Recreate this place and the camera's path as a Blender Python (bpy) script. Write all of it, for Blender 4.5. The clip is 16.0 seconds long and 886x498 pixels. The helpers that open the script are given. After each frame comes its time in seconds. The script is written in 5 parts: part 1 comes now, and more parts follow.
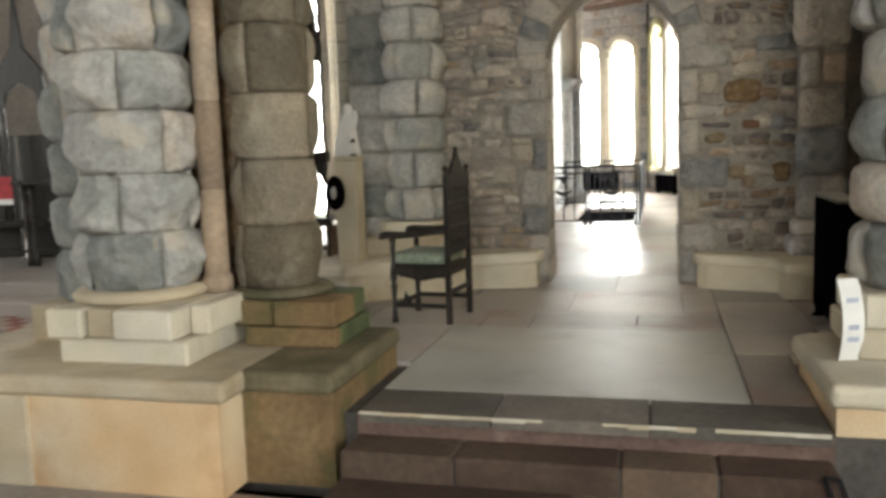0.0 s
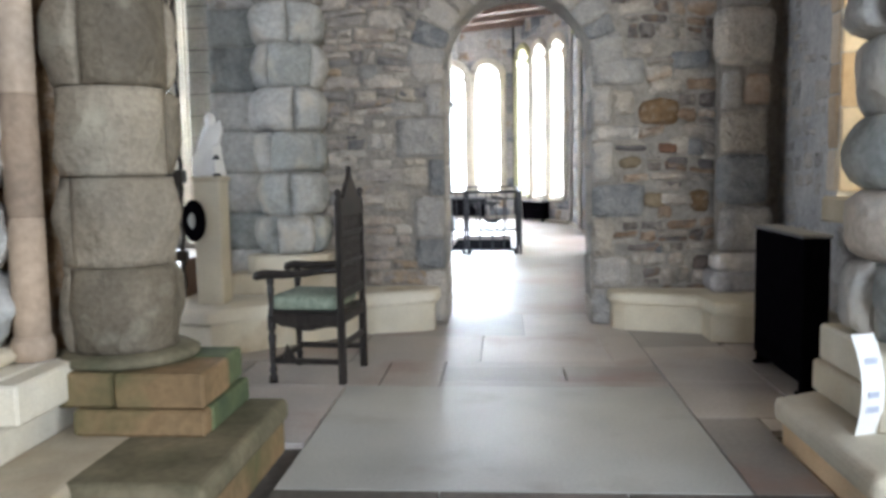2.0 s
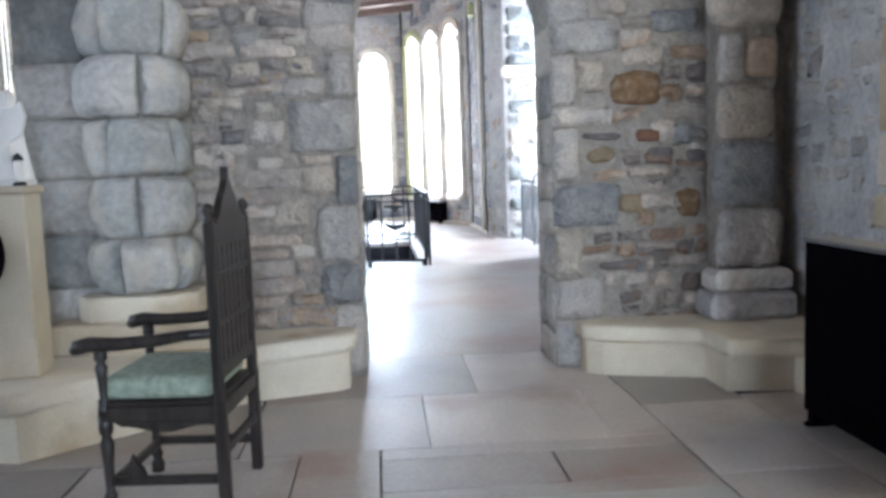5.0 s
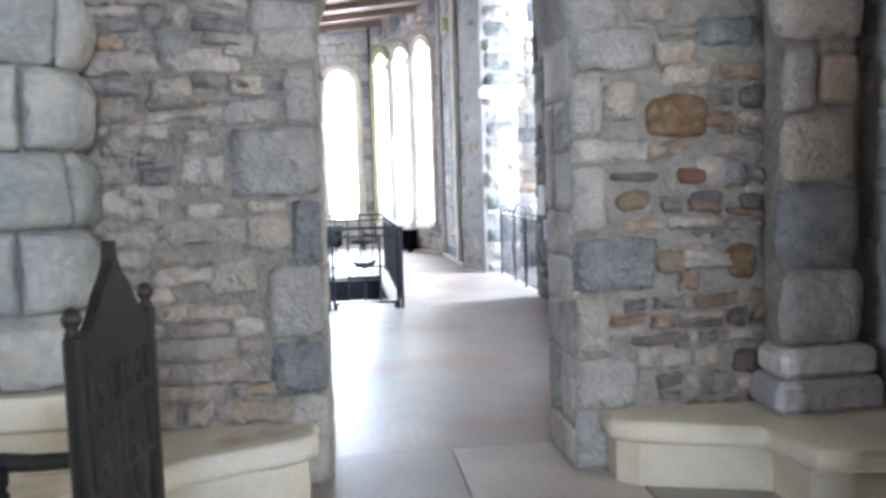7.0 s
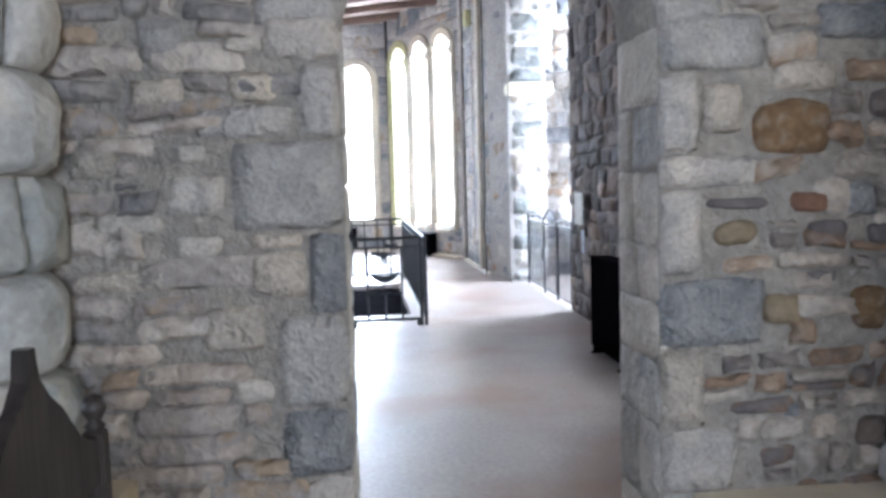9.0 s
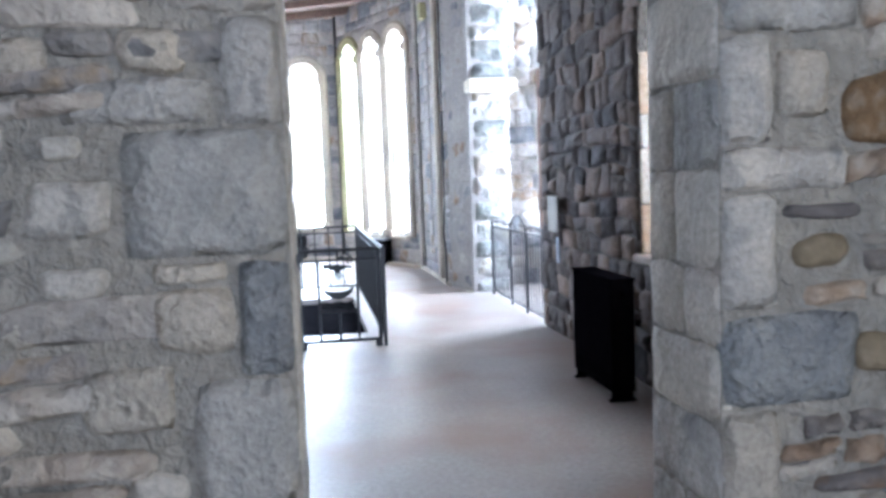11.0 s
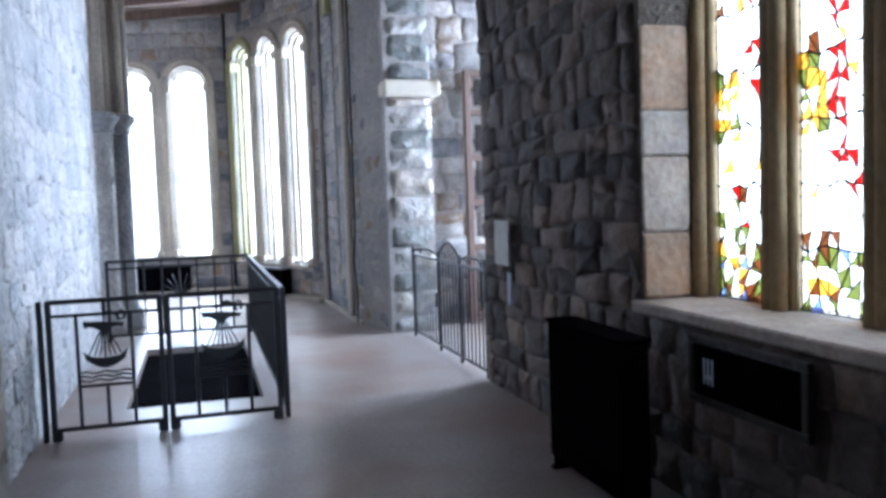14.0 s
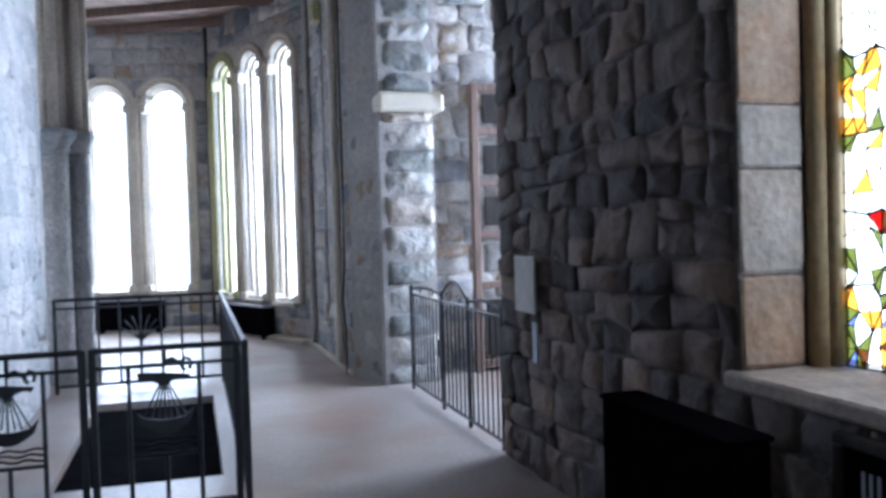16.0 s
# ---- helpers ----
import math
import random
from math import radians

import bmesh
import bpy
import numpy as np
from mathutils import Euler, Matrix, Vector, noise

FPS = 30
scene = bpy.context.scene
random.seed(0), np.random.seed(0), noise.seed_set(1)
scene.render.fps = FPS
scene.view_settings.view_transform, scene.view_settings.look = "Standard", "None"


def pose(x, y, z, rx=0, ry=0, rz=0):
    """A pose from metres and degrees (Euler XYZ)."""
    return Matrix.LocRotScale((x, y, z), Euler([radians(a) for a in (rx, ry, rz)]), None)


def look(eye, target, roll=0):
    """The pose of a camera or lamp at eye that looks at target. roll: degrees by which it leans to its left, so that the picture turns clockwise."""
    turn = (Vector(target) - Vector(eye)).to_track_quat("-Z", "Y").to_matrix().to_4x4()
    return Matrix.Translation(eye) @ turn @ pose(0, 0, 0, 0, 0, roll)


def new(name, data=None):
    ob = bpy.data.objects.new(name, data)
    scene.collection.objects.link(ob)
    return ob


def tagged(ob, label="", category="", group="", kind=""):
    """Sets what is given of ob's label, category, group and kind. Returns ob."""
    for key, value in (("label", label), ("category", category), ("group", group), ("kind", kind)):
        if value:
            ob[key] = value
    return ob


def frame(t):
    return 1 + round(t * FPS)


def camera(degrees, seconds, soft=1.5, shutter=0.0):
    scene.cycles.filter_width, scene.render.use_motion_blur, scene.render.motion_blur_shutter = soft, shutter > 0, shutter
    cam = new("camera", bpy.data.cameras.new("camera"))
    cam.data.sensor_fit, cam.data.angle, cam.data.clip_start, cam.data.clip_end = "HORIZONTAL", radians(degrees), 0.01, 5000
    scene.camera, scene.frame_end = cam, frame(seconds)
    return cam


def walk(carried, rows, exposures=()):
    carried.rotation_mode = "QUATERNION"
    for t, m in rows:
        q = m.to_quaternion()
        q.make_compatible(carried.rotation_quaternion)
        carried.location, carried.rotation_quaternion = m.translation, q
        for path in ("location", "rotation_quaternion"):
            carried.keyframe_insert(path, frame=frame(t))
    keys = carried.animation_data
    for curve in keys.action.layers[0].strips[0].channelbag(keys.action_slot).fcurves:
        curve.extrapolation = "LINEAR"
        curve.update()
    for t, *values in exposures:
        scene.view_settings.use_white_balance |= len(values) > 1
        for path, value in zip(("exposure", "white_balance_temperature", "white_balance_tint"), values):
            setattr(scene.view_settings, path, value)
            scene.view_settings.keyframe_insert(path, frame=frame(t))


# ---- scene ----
cam = camera(56.7, 16.0, soft=3.4, shutter=0.5)
# seconds, eye x y z, pitch, roll, yaw
ROWS = [
    (0.0, 0.063, 0.001, 1.303, -6.92, 1.9, 14.44),
    (0.5, -0.096, 0.258, 1.306, -6.34, 1.35, 10.87),
    (1.0, -0.241, 0.518, 1.296, -5.42, 0.9, 8.09),
    (1.5, -0.335, 0.746, 1.291, -5.13, 0.75, 6.28),
    (2.0, -0.451, 1.011, 1.283, -5.45, 0.95, 4.15),
    (2.5, -0.526, 1.291, 1.286, -5.88, 1.0, 2.76),
    (3.0, -0.58, 1.584, 1.286, -6.17, 1.25, 1.93),
    (3.5, -0.636, 1.885, 1.283, -6.34, 1.72, 0.52),
    (4.0, -0.702, 2.168, 1.286, -6.63, 2.1, -2.11),
    (6.5, -0.83, 3.655, 1.355, -4.19, 2.0, -5.5),
    (7.0, -0.811, 3.933, 1.438, -4.6, 1.76, -6.8),
    (7.5, -0.834, 4.194, 1.47, -4.24, 1.45, -8.35),
    (8.0, -0.878, 4.413, 1.537, -4.81, 1.3, -8.31),
    (8.5, -0.886, 4.61, 1.553, -4.78, 1.48, -7.3),
    (9.0, -0.877, 4.748, 1.568, -4.94, 1.62, -5.95),
    (9.5, -0.898, 4.96, 1.552, -4.4, 1.7, -6.98),
    (12.0, -0.865, 6.19, 1.575, -4.98, 2.25, -9.75),
    (12.5, -0.87, 6.49, 1.56, -4.74, 2.2, -9.66),
    (13.0, -0.815, 6.76, 1.55, -4.0, 2.15, -8.45),
    (13.5, -0.765, 7.19, 1.547, -3.42, 2.05, -12.13),
    (14.0, -0.745, 7.449, 1.556, -3.54, 1.95, -16.61),
    (14.5, -0.665, 7.737, 1.551, -3.02, 1.7, -15.74),
    (15.0, -0.545, 8.052, 1.557, -2.3, 1.69, -14.05),
    (15.5, -0.482, 8.368, 1.545, -1.46, 1.48, -15.2),
    (16.0, -0.445, 8.72, 1.54, -1.3, 1.63, -16.92),
]
walk(cam, [(t, pose(x, y, z, 90 + pitch, roll, yaw)) for t, x, y, z, pitch, roll, yaw in ROWS],
     exposures=[(0.0, 0.8, 7000, 8), (0.5, 0.95, 6600, 8.5), (1.0, 1.1, 6250, 9), (2.0, 1.28, 5800, 10), (3.5, 1.5, 5350, 11), (7.0, 1.5, 5400, 12), (9.0, 1.38, 5400, 13), (12.0, 1.28, 5100, 12), (13.0, 0.85, 5100, 12), (14.0, -0.05, 5120, 14), (15.0, -0.25, 5050, 14), (16.0, -0.3, 5100, 14)])
# ---- world and large lights ----
world = bpy.data.worlds.new("sky")
scene.world = world
world.use_nodes = True
wn = world.node_tree.nodes
sky = wn.new("ShaderNodeTexSky")
sky.sky_type, sky.sun_disc = "NISHITA", False
sky.sun_elevation, sky.sun_rotation = radians(38), radians(120)
wn["Background"].inputs["Strength"].default_value = 0.12
world.node_tree.links.new(sky.outputs["Color"], wn["Background"].inputs["Color"])


def sun_lamp():
    data = bpy.data.lights.new("sun", "SUN")
    data.energy, data.angle, data.color = 1.0, radians(12), (1.0, 0.96, 0.9)
    ob = new("sun", data)
    ob.matrix_world = look((0, 0, 20), (-4.5, 2.6, 16))


sun_lamp()


def window_light(name, centre, toward, w, h, radiance, colour=(0.93, 0.97, 1.0)):
    """The sky's light in a window's opening."""
    data = bpy.data.lights.new(name, "AREA")
    data.shape, data.size, data.size_y = "RECTANGLE", w, h
    data.energy, data.color = radiance * math.pi * w * h, colour
    ob = new(name, data)
    ob.matrix_world = look(centre, toward)
    return ob


# ---- materials ----
def shader(name):
    m = bpy.data.materials.new(name)
    m.use_nodes = True
    t = m.node_tree
    return m, t.nodes, t.links, t.nodes["Principled BSDF"]


def ramp(nodes, stops):
    r = nodes.new("ShaderNodeValToRGB")
    el = r.color_ramp.elements
    while len(el) < len(stops):
        el.new(0.5)
    for e, (p, c) in zip(el, stops):
        e.position, e.color = p, (*c, 1)
    return r


def stone(name, stops, scale=6.0, rough=0.85, bump=0.35, stain=None, island=False, spread=0.35, fine=26.0, vary=True, spec=0.3, grain=0.75):
    """Stone of several hues: one hue a piece, blotches, grain and relief."""
    m, N, L, P = shader(name)
    tc = N.new("ShaderNodeTexCoord")
    geo = N.new("ShaderNodeNewGeometry")
    pos = geo.outputs["Position"]
    big = N.new("ShaderNodeTexNoise")
    big.inputs["Scale"].default_value, big.inputs["Detail"].default_value = scale, 6
    L.new(pos, big.inputs["Vector"])
    fin = N.new("ShaderNodeTexNoise")
    fin.inputs["Scale"].default_value, fin.inputs["Detail"].default_value = fine, 5
    L.new(pos, fin.inputs["Vector"])
    add = N.new("ShaderNodeMath")
    add.operation = "MULTIPLY_ADD"
    L.new(big.outputs["Fac"], add.inputs[0])
    add.inputs[1].default_value = spread * 2
    if vary:
        if island:
            src = geo.outputs["Random Per Island"]
        else:
            src = N.new("ShaderNodeObjectInfo").outputs["Random"]
        sub = N.new("ShaderNodeMath")
        sub.operation = "SUBTRACT"
        L.new(src, sub.inputs[0])
        sub.inputs[1].default_value = spread
        L.new(sub.outputs[0], add.inputs[2])
    else:
        add.inputs[2].default_value = 0.5 - spread
    r = ramp(N, stops)
    L.new(add.outputs[0], r.inputs["Fac"])
    mul = N.new("ShaderNodeMix")
    mul.data_type, mul.blend_type = "RGBA", "MULTIPLY"
    mul.inputs[0].default_value = grain
    L.new(r.outputs["Color"], mul.inputs[6])
    g = ramp(N, [(0.3, (0.74, 0.73, 0.72)), (0.7, (1.14, 1.14, 1.14))])
    L.new(fin.outputs["Fac"], g.inputs["Fac"])
    L.new(g.outputs["Color"], mul.inputs[7])
    col = mul.outputs[2]
    if stain:
        colour, sscale, lo, hi = stain
        sn = N.new("ShaderNodeTexNoise")
        sn.inputs["Scale"].default_value, sn.inputs["Detail"].default_value = sscale, 4
        L.new(pos, sn.inputs["Vector"])
        sr = ramp(N, [(lo, (0, 0, 0)), (hi, (1, 1, 1))])
        L.new(sn.outputs["Fac"], sr.inputs["Fac"])
        mx = N.new("ShaderNodeMix")
        mx.data_type = "RGBA"
        L.new(sr.outputs["Color"], mx.inputs[0])
        L.new(col, mx.inputs[6])
        mx.inputs[7].default_value = (*colour, 1)
        col = mx.outputs[2]
    rr = N.new("ShaderNodeMapRange")
    rr.inputs["To Min"].default_value, rr.inputs["To Max"].default_value = max(rough - 0.15, 0.05), min(rough + 0.12, 1)
    L.new(big.outputs["Fac"], rr.inputs["Value"])
    L.new(rr.outputs["Result"], P.inputs["Roughness"])
    P.inputs["Specular IOR Level"].default_value = spec
    cloud = N.new("ShaderNodeTexNoise")
    cloud.inputs["Scale"].default_value, cloud.inputs["Detail"].default_value = scale * 0.45, 3
    L.new(pos, cloud.inputs["Vector"])
    cr_ = ramp(N, [(0.3, (0.78, 0.79, 0.81)), (0.68, (1.18, 1.16, 1.12))])
    L.new(cloud.outputs["Fac"], cr_.inputs["Fac"])
    cm = N.new("ShaderNodeMix")
    cm.data_type, cm.blend_type = "RGBA", "MULTIPLY"
    cm.inputs[0].default_value = 0.8
    L.new(col, cm.inputs[6])
    L.new(cr_.outputs["Color"], cm.inputs[7])
    L.new(cm.outputs[2], P.inputs["Base Color"])
    h = N.new("ShaderNodeMath")
    h.operation = "MULTIPLY_ADD"
    L.new(fin.outputs["Fac"], h.inputs[0])
    h.inputs[1].default_value = 0.28
    L.new(big.outputs["Fac"], h.inputs[2])
    height = h.outputs[0]
    if bump >= 0.55:
        chip = N.new("ShaderNodeTexVoronoi")
        chip.inputs["Scale"].default_value = scale * 1.5
        warpn = N.new("ShaderNodeMix")
        warpn.data_type, warpn.blend_type = "RGBA", "LINEAR_LIGHT"
        warpn.inputs[0].default_value = 0.12
        L.new(pos, warpn.inputs[6])
        L.new(big.outputs["Color"], warpn.inputs[7])
        L.new(warpn.outputs[2], chip.inputs["Vector"])
        h2 = N.new("ShaderNodeMath")
        h2.operation = "MULTIPLY_ADD"
        L.new(chip.outputs["Distance"], h2.inputs[0])
        h2.inputs[1].default_value = 0.7
        L.new(height, h2.inputs[2])
        height = h2.outputs[0]
    b = N.new("ShaderNodeBump")
    b.inputs["Strength"].default_value, b.inputs["Distance"].default_value = bump, 0.035
    L.new(height, b.inputs["Height"])
    L.new(b.outputs["Normal"], P.inputs["Normal"])
    return m


def plain(name, colour, rough=0.5, metal=0.0, spread=0.2, scale=20.0, bump=0.05, spec=0.5):
    """Paint, iron, wood or cloth: a little mottling in colour, gloss and relief."""
    m, N, L, P = shader(name)
    tc = N.new("ShaderNodeNewGeometry")
    n = N.new("ShaderNodeTexNoise")
    n.inputs["Scale"].default_value, n.inputs["Detail"].default_value = scale, 6
    L.new(tc.outputs["Position"], n.inputs["Vector"])
    r = ramp(N, [(0.3, tuple(c * (1 - spread) for c in colour)), (0.7, tuple(c * (1 + spread) for c in colour))])
    L.new(n.outputs["Fac"], r.inputs["Fac"])
    L.new(r.outputs["Color"], P.inputs["Base Color"])
    rr = N.new("ShaderNodeMapRange")
    rr.inputs["To Min"].default_value, rr.inputs["To Max"].default_value = max(rough - 0.1, 0.02), min(rough + 0.1, 1)
    L.new(n.outputs["Fac"], rr.inputs["Value"])
    L.new(rr.outputs["Result"], P.inputs["Roughness"])
    P.inputs["Metallic"].default_value = metal
    P.inputs["Specular IOR Level"].default_value = spec
    b = N.new("ShaderNodeBump")
    b.inputs["Strength"].default_value, b.inputs["Distance"].default_value = bump, 0.01
    L.new(n.outputs["Fac"], b.inputs["Height"])
    L.new(b.outputs["Normal"], P.inputs["Normal"])
    return m


def wood(name, dark, light, scale=3.0, rough=0.45):
    m, N, L, P = shader(name)
    tc = N.new("ShaderNodeTexCoord")
    mp = N.new("ShaderNodeMapping")
    mp.inputs["Scale"].default_value = (14, 14, 1.2)
    L.new(tc.outputs["Object"], mp.inputs["Vector"])
    n = N.new("ShaderNodeTexNoise")
    n.inputs["Scale"].default_value, n.inputs["Detail"].default_value = scale, 8
    L.new(mp.outputs["Vector"], n.inputs["Vector"])
    r = ramp(N, [(0.3, dark), (0.72, light)])
    L.new(n.outputs["Fac"], r.inputs["Fac"])
    L.new(r.outputs["Color"], P.inputs["Base Color"])
    P.inputs["Roughness"].default_value = rough
    P.inputs["Specular IOR Level"].default_value = 0.28
    b = N.new("ShaderNodeBump")
    b.inputs["Strength"].default_value, b.inputs["Distance"].default_value = 0.2, 0.004
    L.new(n.outputs["Fac"], b.inputs["Height"])
    L.new(b.outputs["Normal"], P.inputs["Normal"])
    return m


def glow(name, colour, strength):
    m, N, L, P = shader(name)
    e = N.new("ShaderNodeEmission")
    e.inputs["Color"].default_value, e.inputs["Strength"].default_value = (*colour, 1), strength
    L.new(e.outputs[0], N["Material Output"].inputs["Surface"])
    return m


def pane_glass(name, colour=None):
    """Thin glass: light passes, tinted where it is stained."""
    m, N, L, P = shader(name)
    out = N["Material Output"]
    tr = N.new("ShaderNodeBsdfTransparent")
    tr.inputs["Color"].default_value = (*(colour or (0.97, 0.98, 0.97)), 1)
    gl = N.new("ShaderNodeBsdfGlossy")
    gl.inputs["Roughness"].default_value = 0.05
    mx = N.new("ShaderNodeMixShader")
    mx.inputs[0].default_value = 0.03
    L.new(tr.outputs[0], mx.inputs[1])
    L.new(gl.outputs[0], mx.inputs[2])
    L.new(mx.outputs[0], out.inputs["Surface"])
    return m


GREYS = [(0.0, (0.15, 0.16, 0.18)), (0.22, (0.27, 0.27, 0.28)), (0.45, (0.36, 0.34, 0.32)), (0.62, (0.33, 0.31, 0.29)),
         (0.8, (0.40, 0.38, 0.36)), (0.93, (0.31, 0.27, 0.23)), (1.0, (0.28, 0.21, 0.15))]
WARM = [(0.0, (0.22, 0.21, 0.205)), (0.2, (0.33, 0.30, 0.275)), (0.45, (0.44, 0.395, 0.345)), (0.6, (0.52, 0.475, 0.415)), (0.75, (0.40, 0.34, 0.285)),
        (0.9, (0.30, 0.275, 0.26)), (1.0, (0.36, 0.28, 0.20))]
COOL = [(0.0, (0.18, 0.19, 0.185)), (0.3, (0.29, 0.30, 0.285)), (0.55, (0.37, 0.37, 0.35)), (0.8, (0.44, 0.43, 0.40)), (1.0, (0.45, 0.40, 0.34))]
# grey stone darkened by the backlit wall's shade; also one truly dark stone
DARK_SHADED = [(0.0, (0.07, 0.06, 0.058)), (0.4, (0.12, 0.10, 0.088)), (0.7, (0.165, 0.13, 0.11)), (1.0, (0.21, 0.155, 0.12))]
PALE = [(0.0, (0.42, 0.44, 0.45)), (0.5, (0.52, 0.53, 0.53)), (1.0, (0.60, 0.59, 0.57))]
CREAM = [(0.0, (0.44, 0.37, 0.26)), (0.35, (0.55, 0.49, 0.37)), (0.65, (0.62, 0.57, 0.45)), (1.0, (0.66, 0.62, 0.52))]
FLAG = [(0.0, (0.27, 0.25, 0.23)), (0.5, (0.38, 0.35, 0.32)), (1.0, (0.48, 0.44, 0.40))]
m_rubble = stone("rubble_stone", WARM, 9, bump=0.75)
m_grey = stone("grey_stone", GREYS, 9, bump=0.54)
m_cool = stone("cool_stone", COOL, 5, bump=1.0, spread=0.5, stain=((0.45, 0.41, 0.34), 3.1, 0.56, 0.72))
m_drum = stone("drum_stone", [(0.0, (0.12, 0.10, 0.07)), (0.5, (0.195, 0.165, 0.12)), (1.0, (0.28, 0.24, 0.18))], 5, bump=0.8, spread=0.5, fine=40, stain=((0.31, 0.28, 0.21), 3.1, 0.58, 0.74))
m_dark_shaded = stone("dark_shaded_stone", DARK_SHADED, 6, bump=0.6)
m_dark_shaded_i = stone("dark_shaded_stone_joined", DARK_SHADED, 6, bump=0.6, island=True)
m_grey_i = stone("grey_stone_joined", GREYS, 7, bump=0.6, island=True)
RUSSETS = [(0.0, (0.15, 0.13, 0.12)), (0.2, (0.27, 0.24, 0.21)), (0.4, (0.40, 0.355, 0.305)), (0.55, (0.47, 0.425, 0.365)), (0.7, (0.36, 0.28, 0.21)), (0.85, (0.24, 0.165, 0.11)), (1.0, (0.17, 0.15, 0.14))]
m_brownrub = stone("brown_rubble_stone", RUSSETS, 9, bump=0.75)
m_brownrub_i = stone("brown_rubble_joined", RUSSETS, 7, bump=0.6, island=True)
m_rubble_i = stone("rubble_stone_joined", WARM, 7, bump=0.6, island=True)
m_pale = stone("pale_rough_stone", PALE, 9, bump=1.0)
m_jamb = stone("window_jamb_stone", [(0.0, (0.35, 0.23, 0.15)), (0.4, (0.39, 0.32, 0.26)), (1.0, (0.38, 0.37, 0.36))], 9, bump=0.54)
m_lime = stone("limewashed_stone", [(0.0, (0.40, 0.39, 0.39)), (0.4, (0.57, 0.55, 0.53)), (1.0, (0.66, 0.61, 0.54))], 7, bump=0.7)
m_pale_i = stone("pale_rough_stone_joined", PALE, 9, bump=1.0, island=True)
m_rust = stone("rusty_stone", [(0.1, (0.12, 0.07, 0.035)), (0.5, (0.21, 0.135, 0.07)), (0.8, (0.30, 0.25, 0.20))], 18, vary=False, bump=0.6, spread=0.5)
m_block = stone("grey_dressed_stone", [(0.0, (0.29, 0.28, 0.265)), (0.3, (0.39, 0.375, 0.35)), (0.6, (0.43, 0.405, 0.37)), (1.0, (0.48, 0.44, 0.385))], 8, bump=1.0, spread=0.45, fine=55, stain=((0.22, 0.22, 0.215), 6.0, 0.58, 0.76))
m_buff = stone("buff_stone", [(0.0, (0.33, 0.30, 0.26)), (0.5, (0.42, 0.38, 0.325)), (1.0, (0.47, 0.42, 0.35))], 9, bump=1.0, spread=0.45, fine=55)
m_slate = stone("blue_grey_stone", [(0.0, (0.13, 0.135, 0.145)), (0.4, (0.22, 0.225, 0.235)), (0.7, (0.31, 0.31, 0.305)), (1.0, (0.37, 0.36, 0.35))], 11, bump=1.0, spread=0.5, fine=55, vary=False)
m_pale_rub = stone("pale_buff_stone", [(0.0, (0.42, 0.39, 0.34)), (1.0, (0.52, 0.48, 0.42))], 7, bump=0.8, spread=0.4, fine=50)
m_russet = stone("red_brown_stone", [(0.0, (0.13, 0.065, 0.04)), (1.0, (0.23, 0.13, 0.085))], 12, bump=0.5, spread=0.45, vary=False)
m_olive = stone("olive_brown_stone", [(0.0, (0.14, 0.11, 0.065)), (0.6, (0.22, 0.175, 0.115)), (1.0, (0.30, 0.26, 0.21))], 12, bump=0.5, spread=0.5, vary=False)
m_dark_rub = stone("dark_brown_grey_stone", [(0.0, (0.10, 0.09, 0.09)), (1.0, (0.19, 0.17, 0.16))], 12, bump=0.5, spread=0.45)
m_mortar = stone("mortar", [(0.2, (0.27, 0.25, 0.22)), (0.8, (0.38, 0.35, 0.31))], 14, vary=False, bump=0.8, rough=0.95)
# mortar of the backlit wall, shade included in its colour
m_mortar_shaded = stone("shaded_mortar", [(0.2, (0.10, 0.09, 0.08)), (0.8, (0.18, 0.16, 0.14))], 14, vary=False, bump=0.8, rough=0.95)
m_mortar_pale = stone("pale_mortar", [(0.2, (0.48, 0.49, 0.50)), (0.8, (0.58, 0.58, 0.57))], 14, vary=False, bump=0.8, rough=0.95)
m_wall = stone("far_wall_stone", GREYS, 3, vary=False, bump=0.6, spread=0.5)
m_cream = stone("cream_sandstone", CREAM, 4, bump=0.3, spread=0.45, fine=70, grain=0.3, stain=((0.38, 0.30, 0.19), 2.3, 0.58, 0.78))
m_sand = stone("orange_sandstone", [(0.0, (0.56, 0.37, 0.19)), (0.4, (0.68, 0.49, 0.29)), (0.7, (0.74, 0.60, 0.41)), (1.0, (0.74, 0.66, 0.52))], 2.2, bump=0.3, spread=0.6, vary=False, fine=70, grain=0.3, stain=((0.44, 0.25, 0.12), 1.6, 0.5, 0.72))
m_sand_p = stone("sandstone_block", [(0.0, (0.40, 0.30, 0.20)), (0.5, (0.52, 0.43, 0.32)), (1.0, (0.60, 0.53, 0.43))], 4, bump=0.3, spread=0.4, grain=0.4)
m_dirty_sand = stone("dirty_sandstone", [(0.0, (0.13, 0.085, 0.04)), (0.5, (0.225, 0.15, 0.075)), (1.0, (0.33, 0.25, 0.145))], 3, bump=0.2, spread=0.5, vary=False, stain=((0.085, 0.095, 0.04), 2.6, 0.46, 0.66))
m_step = stone("brown_step_stone", [(0.1, (0.07, 0.045, 0.033)), (0.5, (0.125, 0.088, 0.064)), (0.9, (0.24, 0.17, 0.12))], 3, bump=0.3, spread=0.4)
m_edge = stone("dark_edge_stone", [(0.1, (0.11, 0.10, 0.085)), (0.5, (0.17, 0.15, 0.13)), (0.9, (0.26, 0.23, 0.20))], 4, bump=0.2, spread=0.4)
